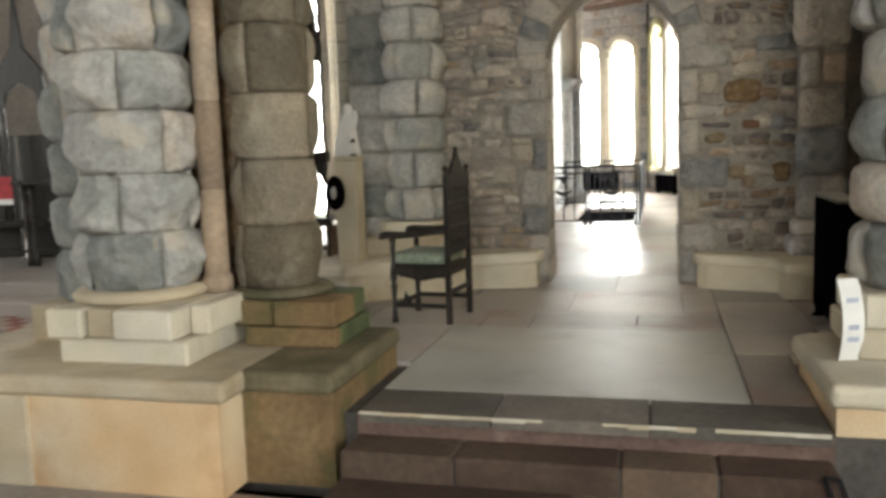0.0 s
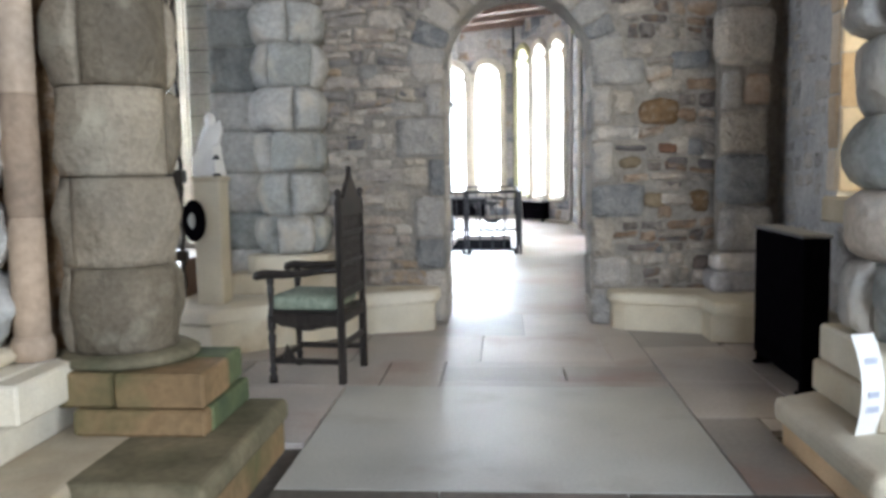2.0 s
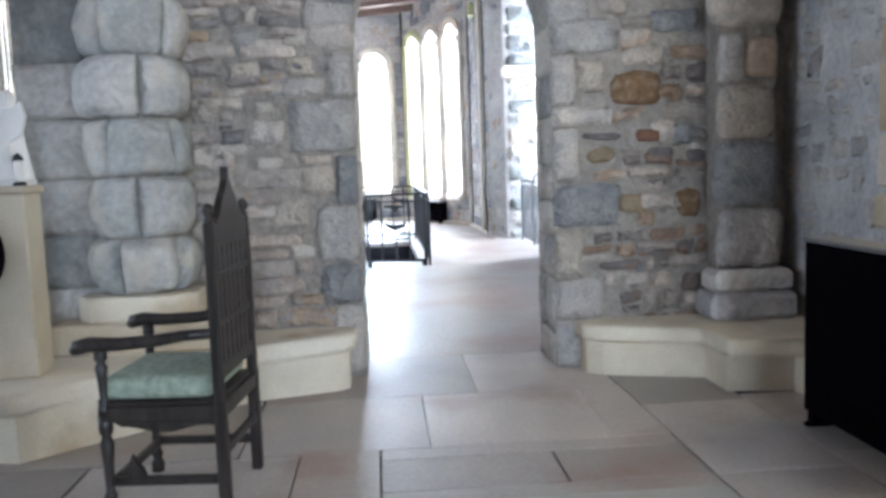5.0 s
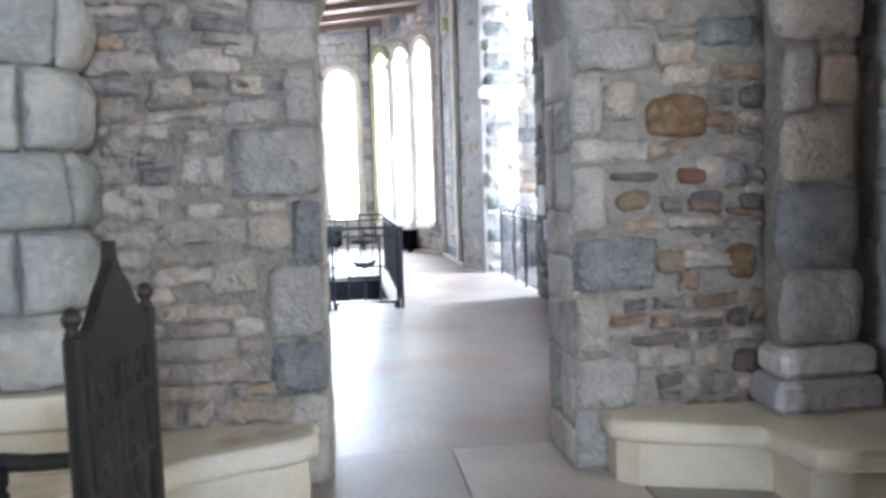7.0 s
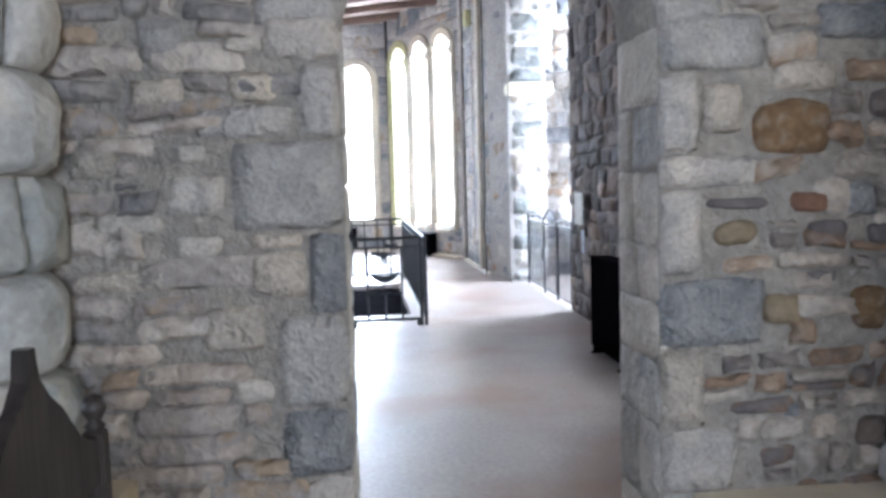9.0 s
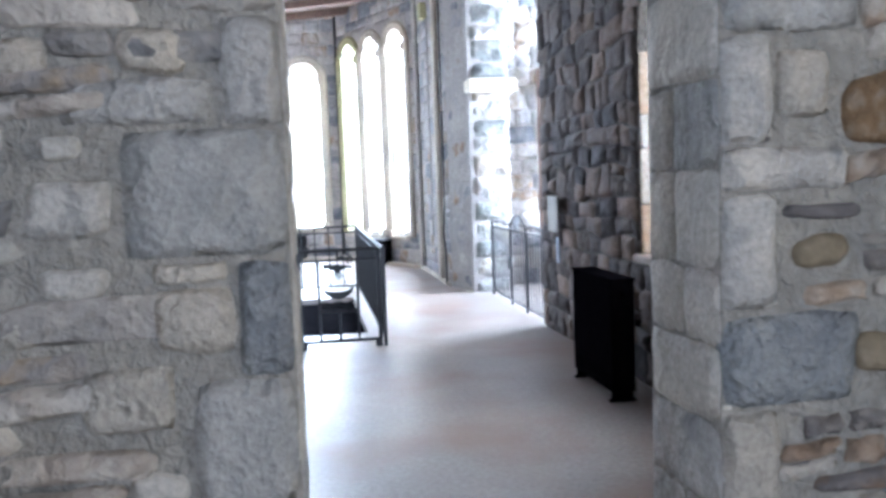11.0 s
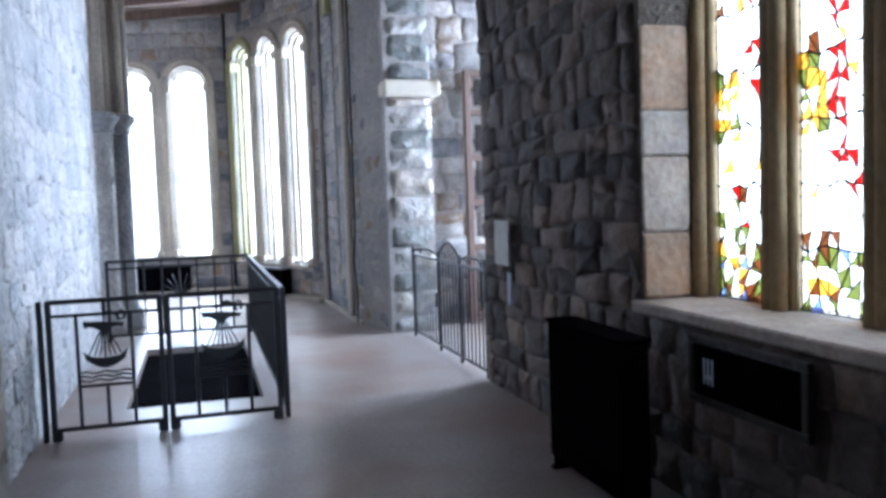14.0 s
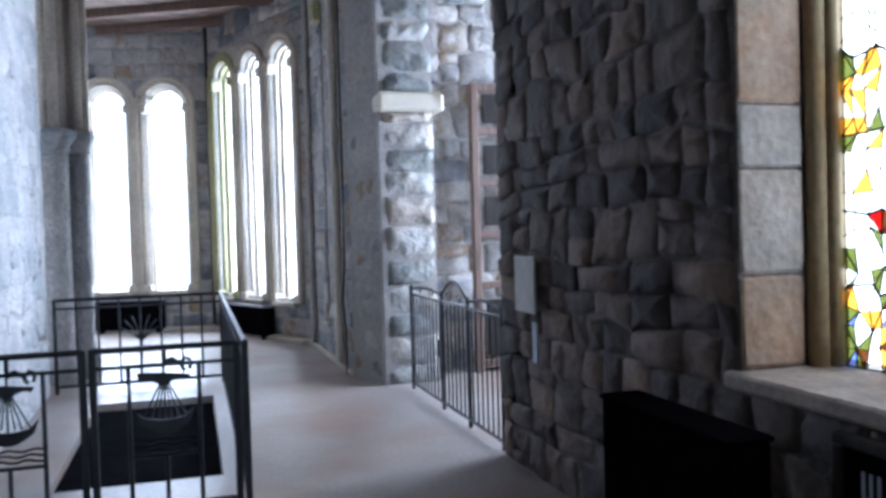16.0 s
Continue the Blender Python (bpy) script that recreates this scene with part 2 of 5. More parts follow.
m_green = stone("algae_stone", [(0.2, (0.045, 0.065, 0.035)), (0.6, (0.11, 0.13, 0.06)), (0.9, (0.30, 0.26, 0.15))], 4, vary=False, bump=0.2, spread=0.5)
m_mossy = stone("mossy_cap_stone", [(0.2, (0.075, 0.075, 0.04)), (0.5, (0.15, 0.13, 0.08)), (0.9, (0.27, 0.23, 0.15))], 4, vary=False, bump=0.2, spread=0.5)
m_frame = stone("window_sandstone", [(0.0, (0.40, 0.36, 0.29)), (0.6, (0.52, 0.47, 0.39)), (1.0, (0.58, 0.53, 0.44))], 3, vary=False, bump=0.15, spread=0.45)
m_shaft = stone("brown_shaft_stone", [(0.0, (0.27, 0.20, 0.14)), (0.5, (0.38, 0.29, 0.21)), (1.0, (0.46, 0.37, 0.28))], 5, bump=0.3, spread=0.4)
m_gold_frame = stone("golden_window_stone", [(0.0, (0.20, 0.14, 0.075)), (0.6, (0.34, 0.26, 0.15)), (1.0, (0.42, 0.36, 0.20))], 3, vary=False, bump=0.15, spread=0.45)
m_moss_frame = stone("mossy_window_stone", [(0.0, (0.26, 0.26, 0.13)), (0.6, (0.40, 0.38, 0.22)), (1.0, (0.50, 0.46, 0.34))], 3, vary=False, bump=0.15, spread=0.45)
m_flag = stone("flagstone", FLAG, 2.2, rough=0.5, bump=0.05, fine=40, spec=0.45, grain=0.5, stain=((0.29, 0.19, 0.15), 1.3, 0.54, 0.76))
m_slab = stone("pale_green_grey_slab", [(0.0, (0.33, 0.33, 0.30)), (0.5, (0.43, 0.43, 0.395)), (1.0, (0.50, 0.49, 0.45))], 1.6, rough=0.5, bump=0.05, fine=60, spec=0.45, vary=False, spread=0.6, grain=0.35, stain=((0.30, 0.27, 0.23), 2.2, 0.58, 0.8))
m_floor = stone("ambulatory_floor", [(0.1, (0.26, 0.235, 0.215)), (0.5, (0.345, 0.31, 0.285)), (0.9, (0.43, 0.40, 0.375))], 1.3, rough=0.42, bump=0.03, fine=30, vary=False, spread=0.5, spec=0.4, stain=((0.27, 0.185, 0.14), 0.9, 0.44, 0.7))
m_joint = stone("floor_joint", [(0.2, (0.06, 0.055, 0.05)), (0.8, (0.12, 0.11, 0.10))], 12, vary=False)
m_riser = stone("red_brown_riser", [(0.1, (0.10, 0.065, 0.05)), (0.6, (0.18, 0.12, 0.10)), (0.95, (0.36, 0.30, 0.26))], 5, vary=False, bump=0.4, spread=0.5)
m_oak = wood("dark_oak", (0.009, 0.008, 0.0075), (0.038, 0.031, 0.026), rough=0.38)
m_brown = wood("brown_timber", (0.085, 0.055, 0.045), (0.19, 0.13, 0.10), rough=0.6)
m_board = plain("ceiling_board", (0.15, 0.105, 0.08), 0.8, spread=0.35, scale=4)
m_cushion = plain("green_cushion", (0.21, 0.245, 0.185), 0.9, spread=0.3, scale=30, bump=0.2)
m_red = plain("red_cloth", (0.45, 0.06, 0.07), 0.9, spread=0.25, scale=30)
m_black = plain("black_enamel", (0.0035, 0.003, 0.004), 0.8, spread=0.25, scale=15, spec=0.0)
# grey plate colour stands for the highlight on a black heater's top
m_heater_highlight = plain("heater_top_highlight", (0.13, 0.13, 0.135), 0.5, spread=0.3, scale=15, spec=0.2)
m_iron = plain("wrought_iron", (0.010, 0.011, 0.014), 0.5, metal=0.1, spread=0.3, scale=40)
m_white = plain("white_plaster", (0.80, 0.80, 0.78), 0.6, spread=0.06, scale=12)
m_paper = plain("white_card", (0.78, 0.78, 0.74), 0.7, spread=0.05, scale=12)
m_card = plain("dull_card", (0.46, 0.45, 0.41), 0.8, spread=0.12, scale=12)
m_ink = plain("grey_print", (0.42, 0.46, 0.55), 0.7, spread=0.1)
m_lead = plain("lead_came", (0.03, 0.03, 0.03), 0.6, spread=0.2)
m_cable = plain("black_cable", (0.02, 0.02, 0.02), 0.6)
m_tile_red = plain("red_floor_tile", (0.28, 0.08, 0.05), 0.5, spread=0.25, scale=6)
# near black without gloss: the floor opening's dark is put into the colour
m_pit_black = stone("pit_black", [(0.2, (0.008, 0.008, 0.01)), (0.8, (0.014, 0.014, 0.016))], 6, vary=False, rough=0.95, spec=0.0)
m_sky = glow("overcast_sky", (0.93, 0.97, 1.0), 6.0)
m_clear = pane_glass("clear_glass")
# tint of an added pane that dims the landing window
m_dimmer_pane = pane_glass("light_dimmer_pane", (0.40, 0.36, 0.29))
m_lime_plaster = stone("limed_wall_mortar", [(0.2, (0.34, 0.34, 0.34)), (0.8, (0.46, 0.45, 0.44))], 6, vary=False, bump=0.6, spread=0.5, rough=0.95)
GLASSES = [pane_glass("white_stained_glass", (0.94, 0.94, 0.90)), pane_glass("red_stained_glass", (0.55, 0.06, 0.04)),
           pane_glass("yellow_stained_glass", (0.85, 0.58, 0.16)), pane_glass("green_stained_glass", (0.32, 0.34, 0.14)),
           pane_glass("blue_stained_glass", (0.36, 0.42, 0.66)), pane_glass("amber_stained_glass", (0.32, 0.17, 0.08))]


# ---- mesh helpers ----
def part(name, bm, material, parent=None, label="", smooth=False, world=False):
    me = bpy.data.meshes.new(name)
    bm.to_mesh(me)
    bm.free()
    me.materials.append(material)
    if smooth:
        me.polygons.foreach_set("use_smooth", [True] * len(me.polygons))
    ob = new(name, me)
    if parent is not None:
        ob.parent = parent
        if world:
            ob.matrix_basis = parent.matrix_basis.inverted()
    if label:
        ob["label"] = label
    return ob


def thing(name, label, category, at=(0, 0, 0), rz=0.0, group="", kind=""):
    ob = new(name)
    ob.empty_display_size = 0.1
    ob.matrix_world = pose(*at, 0, 0, rz)
    return tagged(ob, label, category, group, kind)


def structure(name, label, category):
    return thing(name, label, category, kind="structure")


def box(x0, x1, y0, y1, z0, z1, bevel=0.0, bm=None, seg=1):
    own = bmesh.new()
    bmesh.ops.create_cube(own, size=1.0, matrix=Matrix.Translation(((x0 + x1) / 2, (y0 + y1) / 2, (z0 + z1) / 2)) @ Matrix.Diagonal((x1 - x0, y1 - y0, z1 - z0, 1)))
    if bevel:
        bmesh.ops.bevel(own, geom=own.edges[:], offset=bevel, segments=seg, profile=0.5, affect="EDGES")
    return join(bm, own)


def join(bm, own, m=None):
    if m is not None:
        own.transform(m)
    if bm is None:
        return own
    me = bpy.data.meshes.new("tmp")
    own.to_mesh(me)
    own.free()
    bm.from_mesh(me)
    bpy.data.meshes.remove(me)
    return bm


def prism(pts, z0, z1, bevel=0.0, bm=None, seg=2, top_only=False):
    """A straight-sided block over a plan polygon (counter-clockwise)."""
    own = bmesh.new()
    lo = [own.verts.new((x, y, z0)) for x, y in pts]
    hi = [own.verts.new((x, y, z1)) for x, y in pts]
    own.faces.new(lo[::-1])
    own.faces.new(hi)
    n = len(pts)
    for i in range(n):
        own.faces.new((lo[i], lo[(i + 1) % n], hi[(i + 1) % n], hi[i]))
    if bevel:
        edges = [e for e in own.edges if abs(e.verts[0].co.z - e.verts[1].co.z) < 1e-6 or not top_only]
        bmesh.ops.bevel(own, geom=edges, offset=bevel, segments=seg, profile=0.5, affect="EDGES")
    return join(bm, own)


def lathe(profile, n=20, bm=None, m=None):
    """A turned solid from (radius, height) pairs."""
    own = bmesh.new()
    rings = []
    for r, z in profile:
        rings.append([own.verts.new((r * math.cos(2 * math.pi * i / n), r * math.sin(2 * math.pi * i / n), z)) for i in range(n)])
    for a, b in zip(rings, rings[1:]):
        for i in range(n):
            own.faces.new((a[i], a[(i + 1) % n], b[(i + 1) % n], b[i]))
    own.faces.new(rings[0][::-1])
    own.faces.new(rings[-1])
    return join(bm, own, m)


def tube(points, r, n=6, bm=None):
    """A rod along a path."""
    own = bmesh.new()
    pts = [Vector(p) for p in points]
    rings = []
    for i, p in enumerate(pts):
        d = (pts[min(i + 1, len(pts) - 1)] - pts[max(i - 1, 0)]).normalized()
        side = d.cross(Vector((0, 0, 1)) if abs(d.z) < 0.9 else Vector((1, 0, 0))).normalized()
        up = side.cross(d)
        rad = r[i] if isinstance(r, (list, tuple)) else r
        rings.append([own.verts.new(p + rad * (math.cos(2 * math.pi * k / n) * side + math.sin(2 * math.pi * k / n) * up)) for k in range(n)])
    for a, b in zip(rings, rings[1:]):
        for i in range(n):
            own.faces.new((a[i], b[i], b[(i + 1) % n], a[(i + 1) % n]))
    own.faces.new(rings[0])
    own.faces.new(rings[-1][::-1])
    bmesh.ops.recalc_face_normals(own, faces=own.faces[:])
    return join(bm, own)


def wall_frame(x, y, heading):
    """Local u along the wall, v up, w out of it. heading: degrees of u from the x axis; w points to the right of u."""
    a = radians(heading)
    u, w = Vector((math.cos(a), math.sin(a), 0)), Vector((math.sin(a), -math.cos(a), 0))
    return Matrix(((u.x, 0, w.x, x), (u.y, 0, w.y, y), (0, 1, 0, 0), (0, 0, 0, 1)))


def outline_prism(pts, w0, w1, bm=None):
    """A flat shape in u, v with thickness along w."""
    own = bmesh.new()
    lo = [own.verts.new((u, v, w0)) for u, v in pts]
    hi = [own.verts.new((u, v, w1)) for u, v in pts]
    own.faces.new(lo[::-1])
    own.faces.new(hi)
    n = len(pts)
    for i in range(n):
        own.faces.new((lo[i], lo[(i + 1) % n], hi[(i + 1) % n], hi[i]))
    return join(bm, own)


def warp(u, v, k):
    a = noise.noise_vector(Vector((u * 1.7 + k, v * 1.7, k * 3.1)))
    b = noise.noise_vector(Vector((u * 6 + k, v * 6, k)))
    return a.x * 0.05 + b.x * 0.016, a.y * 0.06 + b.y * 0.014


def pillow(quad, rng, proud, back, gap, rough, rounding=0.28, dressed=False):
    """One rough stone: a rounded, domed face over a quad in u, v."""
    c = [sum(p[i] for p in quad) / 4 for i in (0, 1)]
    pts = []
    for i in range(4):
        p, a, b = quad[i], quad[i - 1], quad[(i + 1) % 4]
        k = rounding * rng.uniform(0.5, 1.15)
        for t, q in ((k, a), (0.0, None), (k, b)):
            if q is None:
                e = k * 0.36
                pts.append((p[0] + (c[0] - p[0]) * e, p[1] + (c[1] - p[1]) * e))
            else:
                pts.append((p[0] + (q[0] - p[0]) * t, p[1] + (q[1] - p[1]) * t))
    size = min(abs(quad[1][0] - quad[0][0]), abs(quad[2][1] - quad[1][1]))
    if not dressed:
        pts = [(x + rng.uniform(-0.09, 0.09) * size, y + rng.uniform(-0.09, 0.09) * size) for x, y in pts]
    def inset(d):
        out = []
        for x, y in pts:
            dx, dy = c[0] - x, c[1] - y
            l = math.hypot(dx, dy) + 1e-9
            s = min(d, l * 0.8) / l
            out.append((x + dx * s, y + dy * s))
        return out
    own = bmesh.new()
    tilt_u, tilt_v = rng.uniform(-rough, rough), rng.uniform(-rough, rough)
    base = [own.verts.new((x, y, back)) for x, y in inset(gap)]
    rim = [own.verts.new((x, y, proud * 0.45 + rng.uniform(-rough, rough) * 0.25 if dressed else proud * 0.12 + rng.uniform(-rough, rough) * 0.55)) for x, y in inset(gap)]
    jit = 0.0 if dressed else 0.4
    top = [own.verts.new((x, y, proud + tilt_u * (x - c[0]) / (size + 0.05) + tilt_v * (y - c[1]) / (size + 0.05) + rng.uniform(-rough, rough) * jit)) for x, y in inset(gap + (min(size * 0.1, 0.015) if dressed else size * 0.22))]
    mid = None if dressed else own.verts.new((c[0] + rng.uniform(-0.2, 0.2) * size, c[1] + rng.uniform(-0.2, 0.2) * size, proud + rng.uniform(0, rough)))
    n = len(pts)
    for i in range(n):
        j = (i + 1) % n
        own.faces.new((base[i], base[j], rim[j], rim[i]))
        own.faces.new((rim[i], rim[j], top[j], top[i]))
        if mid is not None:
            own.faces.new((top[i], top[j], mid))
    if dressed:
        own.faces.new(top)
    return own


def rubble(parent, frame_m, u0, u1, v0, v1, heights, widths, material, joined, seed, holes=None, proud=0.03, rough=0.012, gap=0.008, near=None, limit=300, name="stone", rounding=0.28, skew=1.0, smooth=True, skip=(), keep=1.0):
    """Random rubble in wavy courses, but where `skip` holds larger stones; the pieces nearest to `near` are objects, the rest one mesh."""
    rng = random.Random(seed)
    stones = []
    v = v0
    while v < v1 - 0.02:
        h = rng.uniform(*heights)
        if v + h > v1 - heights[0] * 0.6:
            h = v1 - v
        gaps = holes(v + h / 2) if holes else []
        spans, a = [], u0
        for ga, gb in sorted(gaps):
            spans.append((a, ga))
            a = gb
        spans.append((a, u1))
        for sa, sb in spans:
            if sb - sa < 0.04:
                continue
            u = sa
            while u < sb - 1e-4:
                w = rng.uniform(*widths) * (0.7 + 0.6 * rng.random())
                if u + w > sb - widths[0] * 0.6:
                    w = sb - u
                rows = [(v, v + h)]
                if h > heights[0] * 1.7 and rng.random() < 0.3:
                    s = rng.uniform(0.35, 0.65)
                    rows = [(v, v + h * s), (v + h * s, v + h)]
                for ra, rb in rows:
                    quad = []
                    for x, y in ((u, ra), (u + w, ra), (u + w, rb), (u, rb)):
                        dx, dy = warp(x, y, seed)
                        fx = 0 if (x <= sa + 1e-4 or x >= sb - 1e-4) else 1
                        fy = 0 if (y <= v0 + 1e-4 or y >= v1 - 1e-4) else 1
                        quad.append((x + dx * fx * skew, y + dy * fy * skew))
                    own = pillow(quad, rng, proud * rng.uniform(0.4, 1.3), -0.03, gap, rough, rounding)
                    qu, qv = (quad[0][0] + quad[2][0]) / 2, (quad[0][1] + quad[2][1]) / 2
                    covered = any(a + e < qu < b - e and c + e < qv < d - e for a, b, c, d, e in skip)
                    if not covered and (keep >= 1 or rng.random() < keep):
                        stones.append((quad, own))
                u += w
        v += h
    if near is not None:
        stones.sort(key=lambda s: (s[0][0][0] - near[0]) ** 2 + (s[0][0][1] - near[1]) ** 2)
    rest = None
    for i, (quad, own) in enumerate(stones):
        own.transform(frame_m)
        if i < limit:
            part(name, own, material, parent, smooth=smooth)
        else:
            rest = own if rest is None else join(rest, own)
    if rest is not None:
        tagged(part("rubble", rest, joined, parent, smooth=smooth), kind="stuff")


def face_stone(quad, rng, proud, gap, rounding, n=7):
    """One large hand-dressed stone over a quad in u, v: a gently uneven face with soft, broken edges."""
    own = bmesh.new()
    off = Vector((rng.uniform(0, 40), rng.uniform(0, 40), rng.uniform(0, 40)))
    su = math.hypot(quad[1][0] - quad[0][0], quad[1][1] - quad[0][1])
    sv = math.hypot(quad[3][0] - quad[0][0], quad[3][1] - quad[0][1])
    grid = []
    for j in range(n + 1):
        row = []
        for i in range(n + 1):
            s, t = i / n, j / n
            ed = (0.5 - abs(s - 0.5)) * su
            et = (0.5 - abs(t - 0.5)) * sv
            # pull the corners in
            x, y = 2 * s - 1, 2 * t - 1
            k = 1 - rounding * 0.42 * (abs(x) ** 3) * (abs(y) ** 3)
            if rounding > 0.3:
                k = 1 - 0.19 * x * x * y * y
            s2, t2 = 0.5 + 0.5 * x * k * (1 - gap / su), 0.5 + 0.5 * y * k * (1 - gap / sv)
            p = [(1 - s2) * (1 - t2) * quad[0][c] + s2 * (1 - t2) * quad[1][c] + s2 * t2 * quad[2][c] + (1 - s2) * t2 * quad[3][c] for c in (0, 1)]
            nv = noise.noise_vector(Vector((p[0] * 9, p[1] * 9, 0)) + off) + 0.6 * noise.noise_vector(Vector((p[0] * 23, p[1] * 23, 5)) + off)
            w = proud * (0.15 if min(i, j, n - i, n - j) == 0 else 0.85 if min(ed, et) < 0.03 else 1.0) + 0.0055 * nv.z
            row.append(own.verts.new((p[0] + 0.011 * nv.x, p[1] + 0.011 * nv.y, w)))
        grid.append(row)
    for j in range(n):
        for i in range(n):
            own.faces.new((grid[j][i], grid[j][i + 1], grid[j + 1][i + 1], grid[j + 1][i]))
    ring = grid[0][:-1] + [r[-1] for r in grid[:-1]] + grid[-1][:0:-1] + [r[0] for r in grid[:0:-1]]
    back = [own.verts.new((v.co.x, v.co.y, -0.03)) for v in ring]
    for i in range(len(ring)):
        j = (i + 1) % len(ring)
        own.faces.new((back[i], back[j], ring[j], ring[i]))
    return own


def facets(rng, count):
    """Random planes that cut a rough face: (height, slope, slope)."""
    return [(rng.uniform(0.55, 1.0), rng.uniform(-1.6, 1.6), rng.uniform(-1.6, 1.6)) for _ in range(count)] + [(0.85, 0.0, 0.0)]


def cut(planes, s, t):
    return min(h + a * (s - 0.5) + b * (t - 0.5) for h, a, b in planes)


def rock_block(quad, proud, rough, seed, nu=9, nv=7):
    """A rock-faced block over an upright rectangle in u, v."""
    rng = random.Random(seed)
    planes = facets(rng, 5)
    (u0, v0), (u1, v1) = quad[0], quad[2]
    own = bmesh.new()
    grid = []
    for j in range(nv + 1):
        row = []
        for i in range(nu + 1):
            s, t = i / nu, j / nv
            edge = min(min(s, 1 - s) * (u1 - u0), min(t, 1 - t) * (v1 - v0))
            e = 0.3 if edge < 1e-6 else min(1, 0.45 + edge / 0.06)
            p = Vector((u0 + (u1 - u0) * s, v0 + (v1 - v0) * t, seed))
            row.append(own.verts.new((p.x + (0.004 if i == 0 else -0.004 if i == nu else 0), p.y + (0.004 if j == 0 else -0.004 if j == nu else 0), -0.01 + e * (proud * max(cut(planes, s, t), 0.15) + rough * 0.5 * noise.noise(p * 9)))))
        grid.append(row)
    for j in range(nv):
        for i in range(nu):
            own.faces.new((grid[j][i], grid[j][i + 1], grid[j + 1][i + 1], grid[j + 1][i]))
    ring = grid[0][:-1] + [r[-1] for r in grid[:-1]] + grid[-1][:0:-1] + [r[0] for r in grid[:0:-1]]
    back = [own.verts.new((v.co.x, v.co.y, -0.04)) for v in ring]
    n = len(ring)
    for i in range(n):
        own.faces.new((back[i], back[(i + 1) % n], ring[(i + 1) % n], ring[i]))
    return own


def ashlar(parent, frame_m, u0, u1, v0, v1, rows, cols, material, seed, proud=0.02, rough=0.006, gap=0.006, name="block", rounding=0.12, rocky=False):
    """Squared blocks in level courses."""
    rng = random.Random(seed)
    v = v0
    while v < v1 - 0.02:
        h = rng.uniform(*rows)
        if v + h > v1 - rows[0] * 0.5:
            h = v1 - v
        u = u0
        while u < u1 - 1e-4:
            w = rng.uniform(*cols)
            if u + w > u1 - cols[0] * 0.5:
                w = u1 - u
            quad = [(u, v), (u + w, v), (u + w, v + h), (u, v + h)]
            own = rock_block(quad, proud, rough, rng.random() * 50) if rocky else pillow(quad, rng, proud * rng.uniform(0.6, 1.3), -0.03, gap, rough, rounding, True)
            own.transform(frame_m)
            part(name, own, material, parent, smooth=rocky)
            u += w
        v += h


def rock_patch(r, a0, a1, z0, z1, bulge, rough, seed, nu=12, nv=9, depth=0.1, lip=0.05, sink=0.03):
    """A rock-faced stone of a round pier, between two angles and two heights."""
    own = bmesh.new()
    off = Vector((seed * 7.3, seed * 1.9, seed * 4.1))
    planes = facets(random.Random(seed), 6)
    grid = []
    for j in range(nv + 1):
        row = []
        for i in range(nu + 1):
            s, t = i / nu, j / nv
            a, z = a0 + (a1 - a0) * s, z0 + (z1 - z0) * t
            es, et = min(s, 1 - s) * (a1 - a0) * r, min(t, 1 - t) * (z1 - z0)
            e = 1 - (1 - min(es / lip, 1)) ** 2.0
            f = 1 - (1 - min(et / lip, 1)) ** 2.0
            p = Vector((math.cos(a) * r, math.sin(a) * r, z))
            n1 = 0.5 * noise.noise(p * 5 + off) + 0.4 * noise.noise(p * 12 + off)
            dome = 1 - 0.5 * abs(2 * t - 1) ** 3
            cutv = max(min(cut(planes, s, t), 1.0), -0.2)
            rad = r - sink + (sink + bulge * dome) * e * f + rough * (n1 + 1.6 * (cutv - 0.7)) * min(e, f)
            row.append(own.verts.new((math.cos(a) * rad, math.sin(a) * rad, z)))
        grid.append(row)
    inner = [[own.verts.new((math.cos(a) * (r - depth), math.sin(a) * (r - depth), z)) for a in (a0, a1)] for z in (z0, z1)]
    for j in range(nv):
        for i in range(nu):
            own.faces.new((grid[j][i], grid[j][i + 1], grid[j + 1][i + 1], grid[j + 1][i]))
    own.faces.new([inner[1][0]] + grid[-1] + [inner[1][1]])
    own.faces.new([inner[0][1]] + grid[0][::-1] + [inner[0][0]])
    own.faces.new([inner[0][0]] + [row[0] for row in grid] + [inner[1][0]])
    own.faces.new([inner[1][1]] + [row[-1] for row in grid[::-1]] + [inner[0][1]])
    return own


def round_pier(name, label, x, y, r, z0, z1, course, per, bulge, rough, material, core, seed, phase=0.0, grain=(12, 9), first=None, lip=0.05, sink=0.03):
    """A round pier of rock-faced stones on a core."""
    t = thing(name, label, "column", (x, y, 0))
    rng = random.Random(seed)
    part("core", lathe([(r - 0.05, z0), (r - 0.05, z1)], 24), core, t)
    z, k = z0, 0
    while z < z1 - 0.05:
        h = course * rng.uniform(0.93, 1.07) if not (k == 0 and first) else first
        h = min(h, z1 - z)
        n = per
        cuts = [phase + 2 * math.pi * (i + (0.5 if per > 3 else 0.2) * (k % 2) + rng.uniform(-0.12, 0.12)) / n for i in range(n)]
        cuts.append(cuts[0] + 2 * math.pi)
        for i in range(n):
            own = rock_patch(r * rng.uniform(0.97, 1.02), cuts[i] + 0.008 / r, cuts[i + 1] - 0.008 / r, z + 0.004, z + h - 0.004, bulge * rng.uniform(0.7, 1.25), rough, seed * 13 + k * 7 + i, *grain, lip=lip, sink=sink)
            part("stone", own, material, t, smooth=True)
        z += h
        k += 1
    return t
# ---- large structure ----
def arch_wall(frame_m, u0, u1, v0, v1, sill, lights, thick, material, name, label, bm=None):
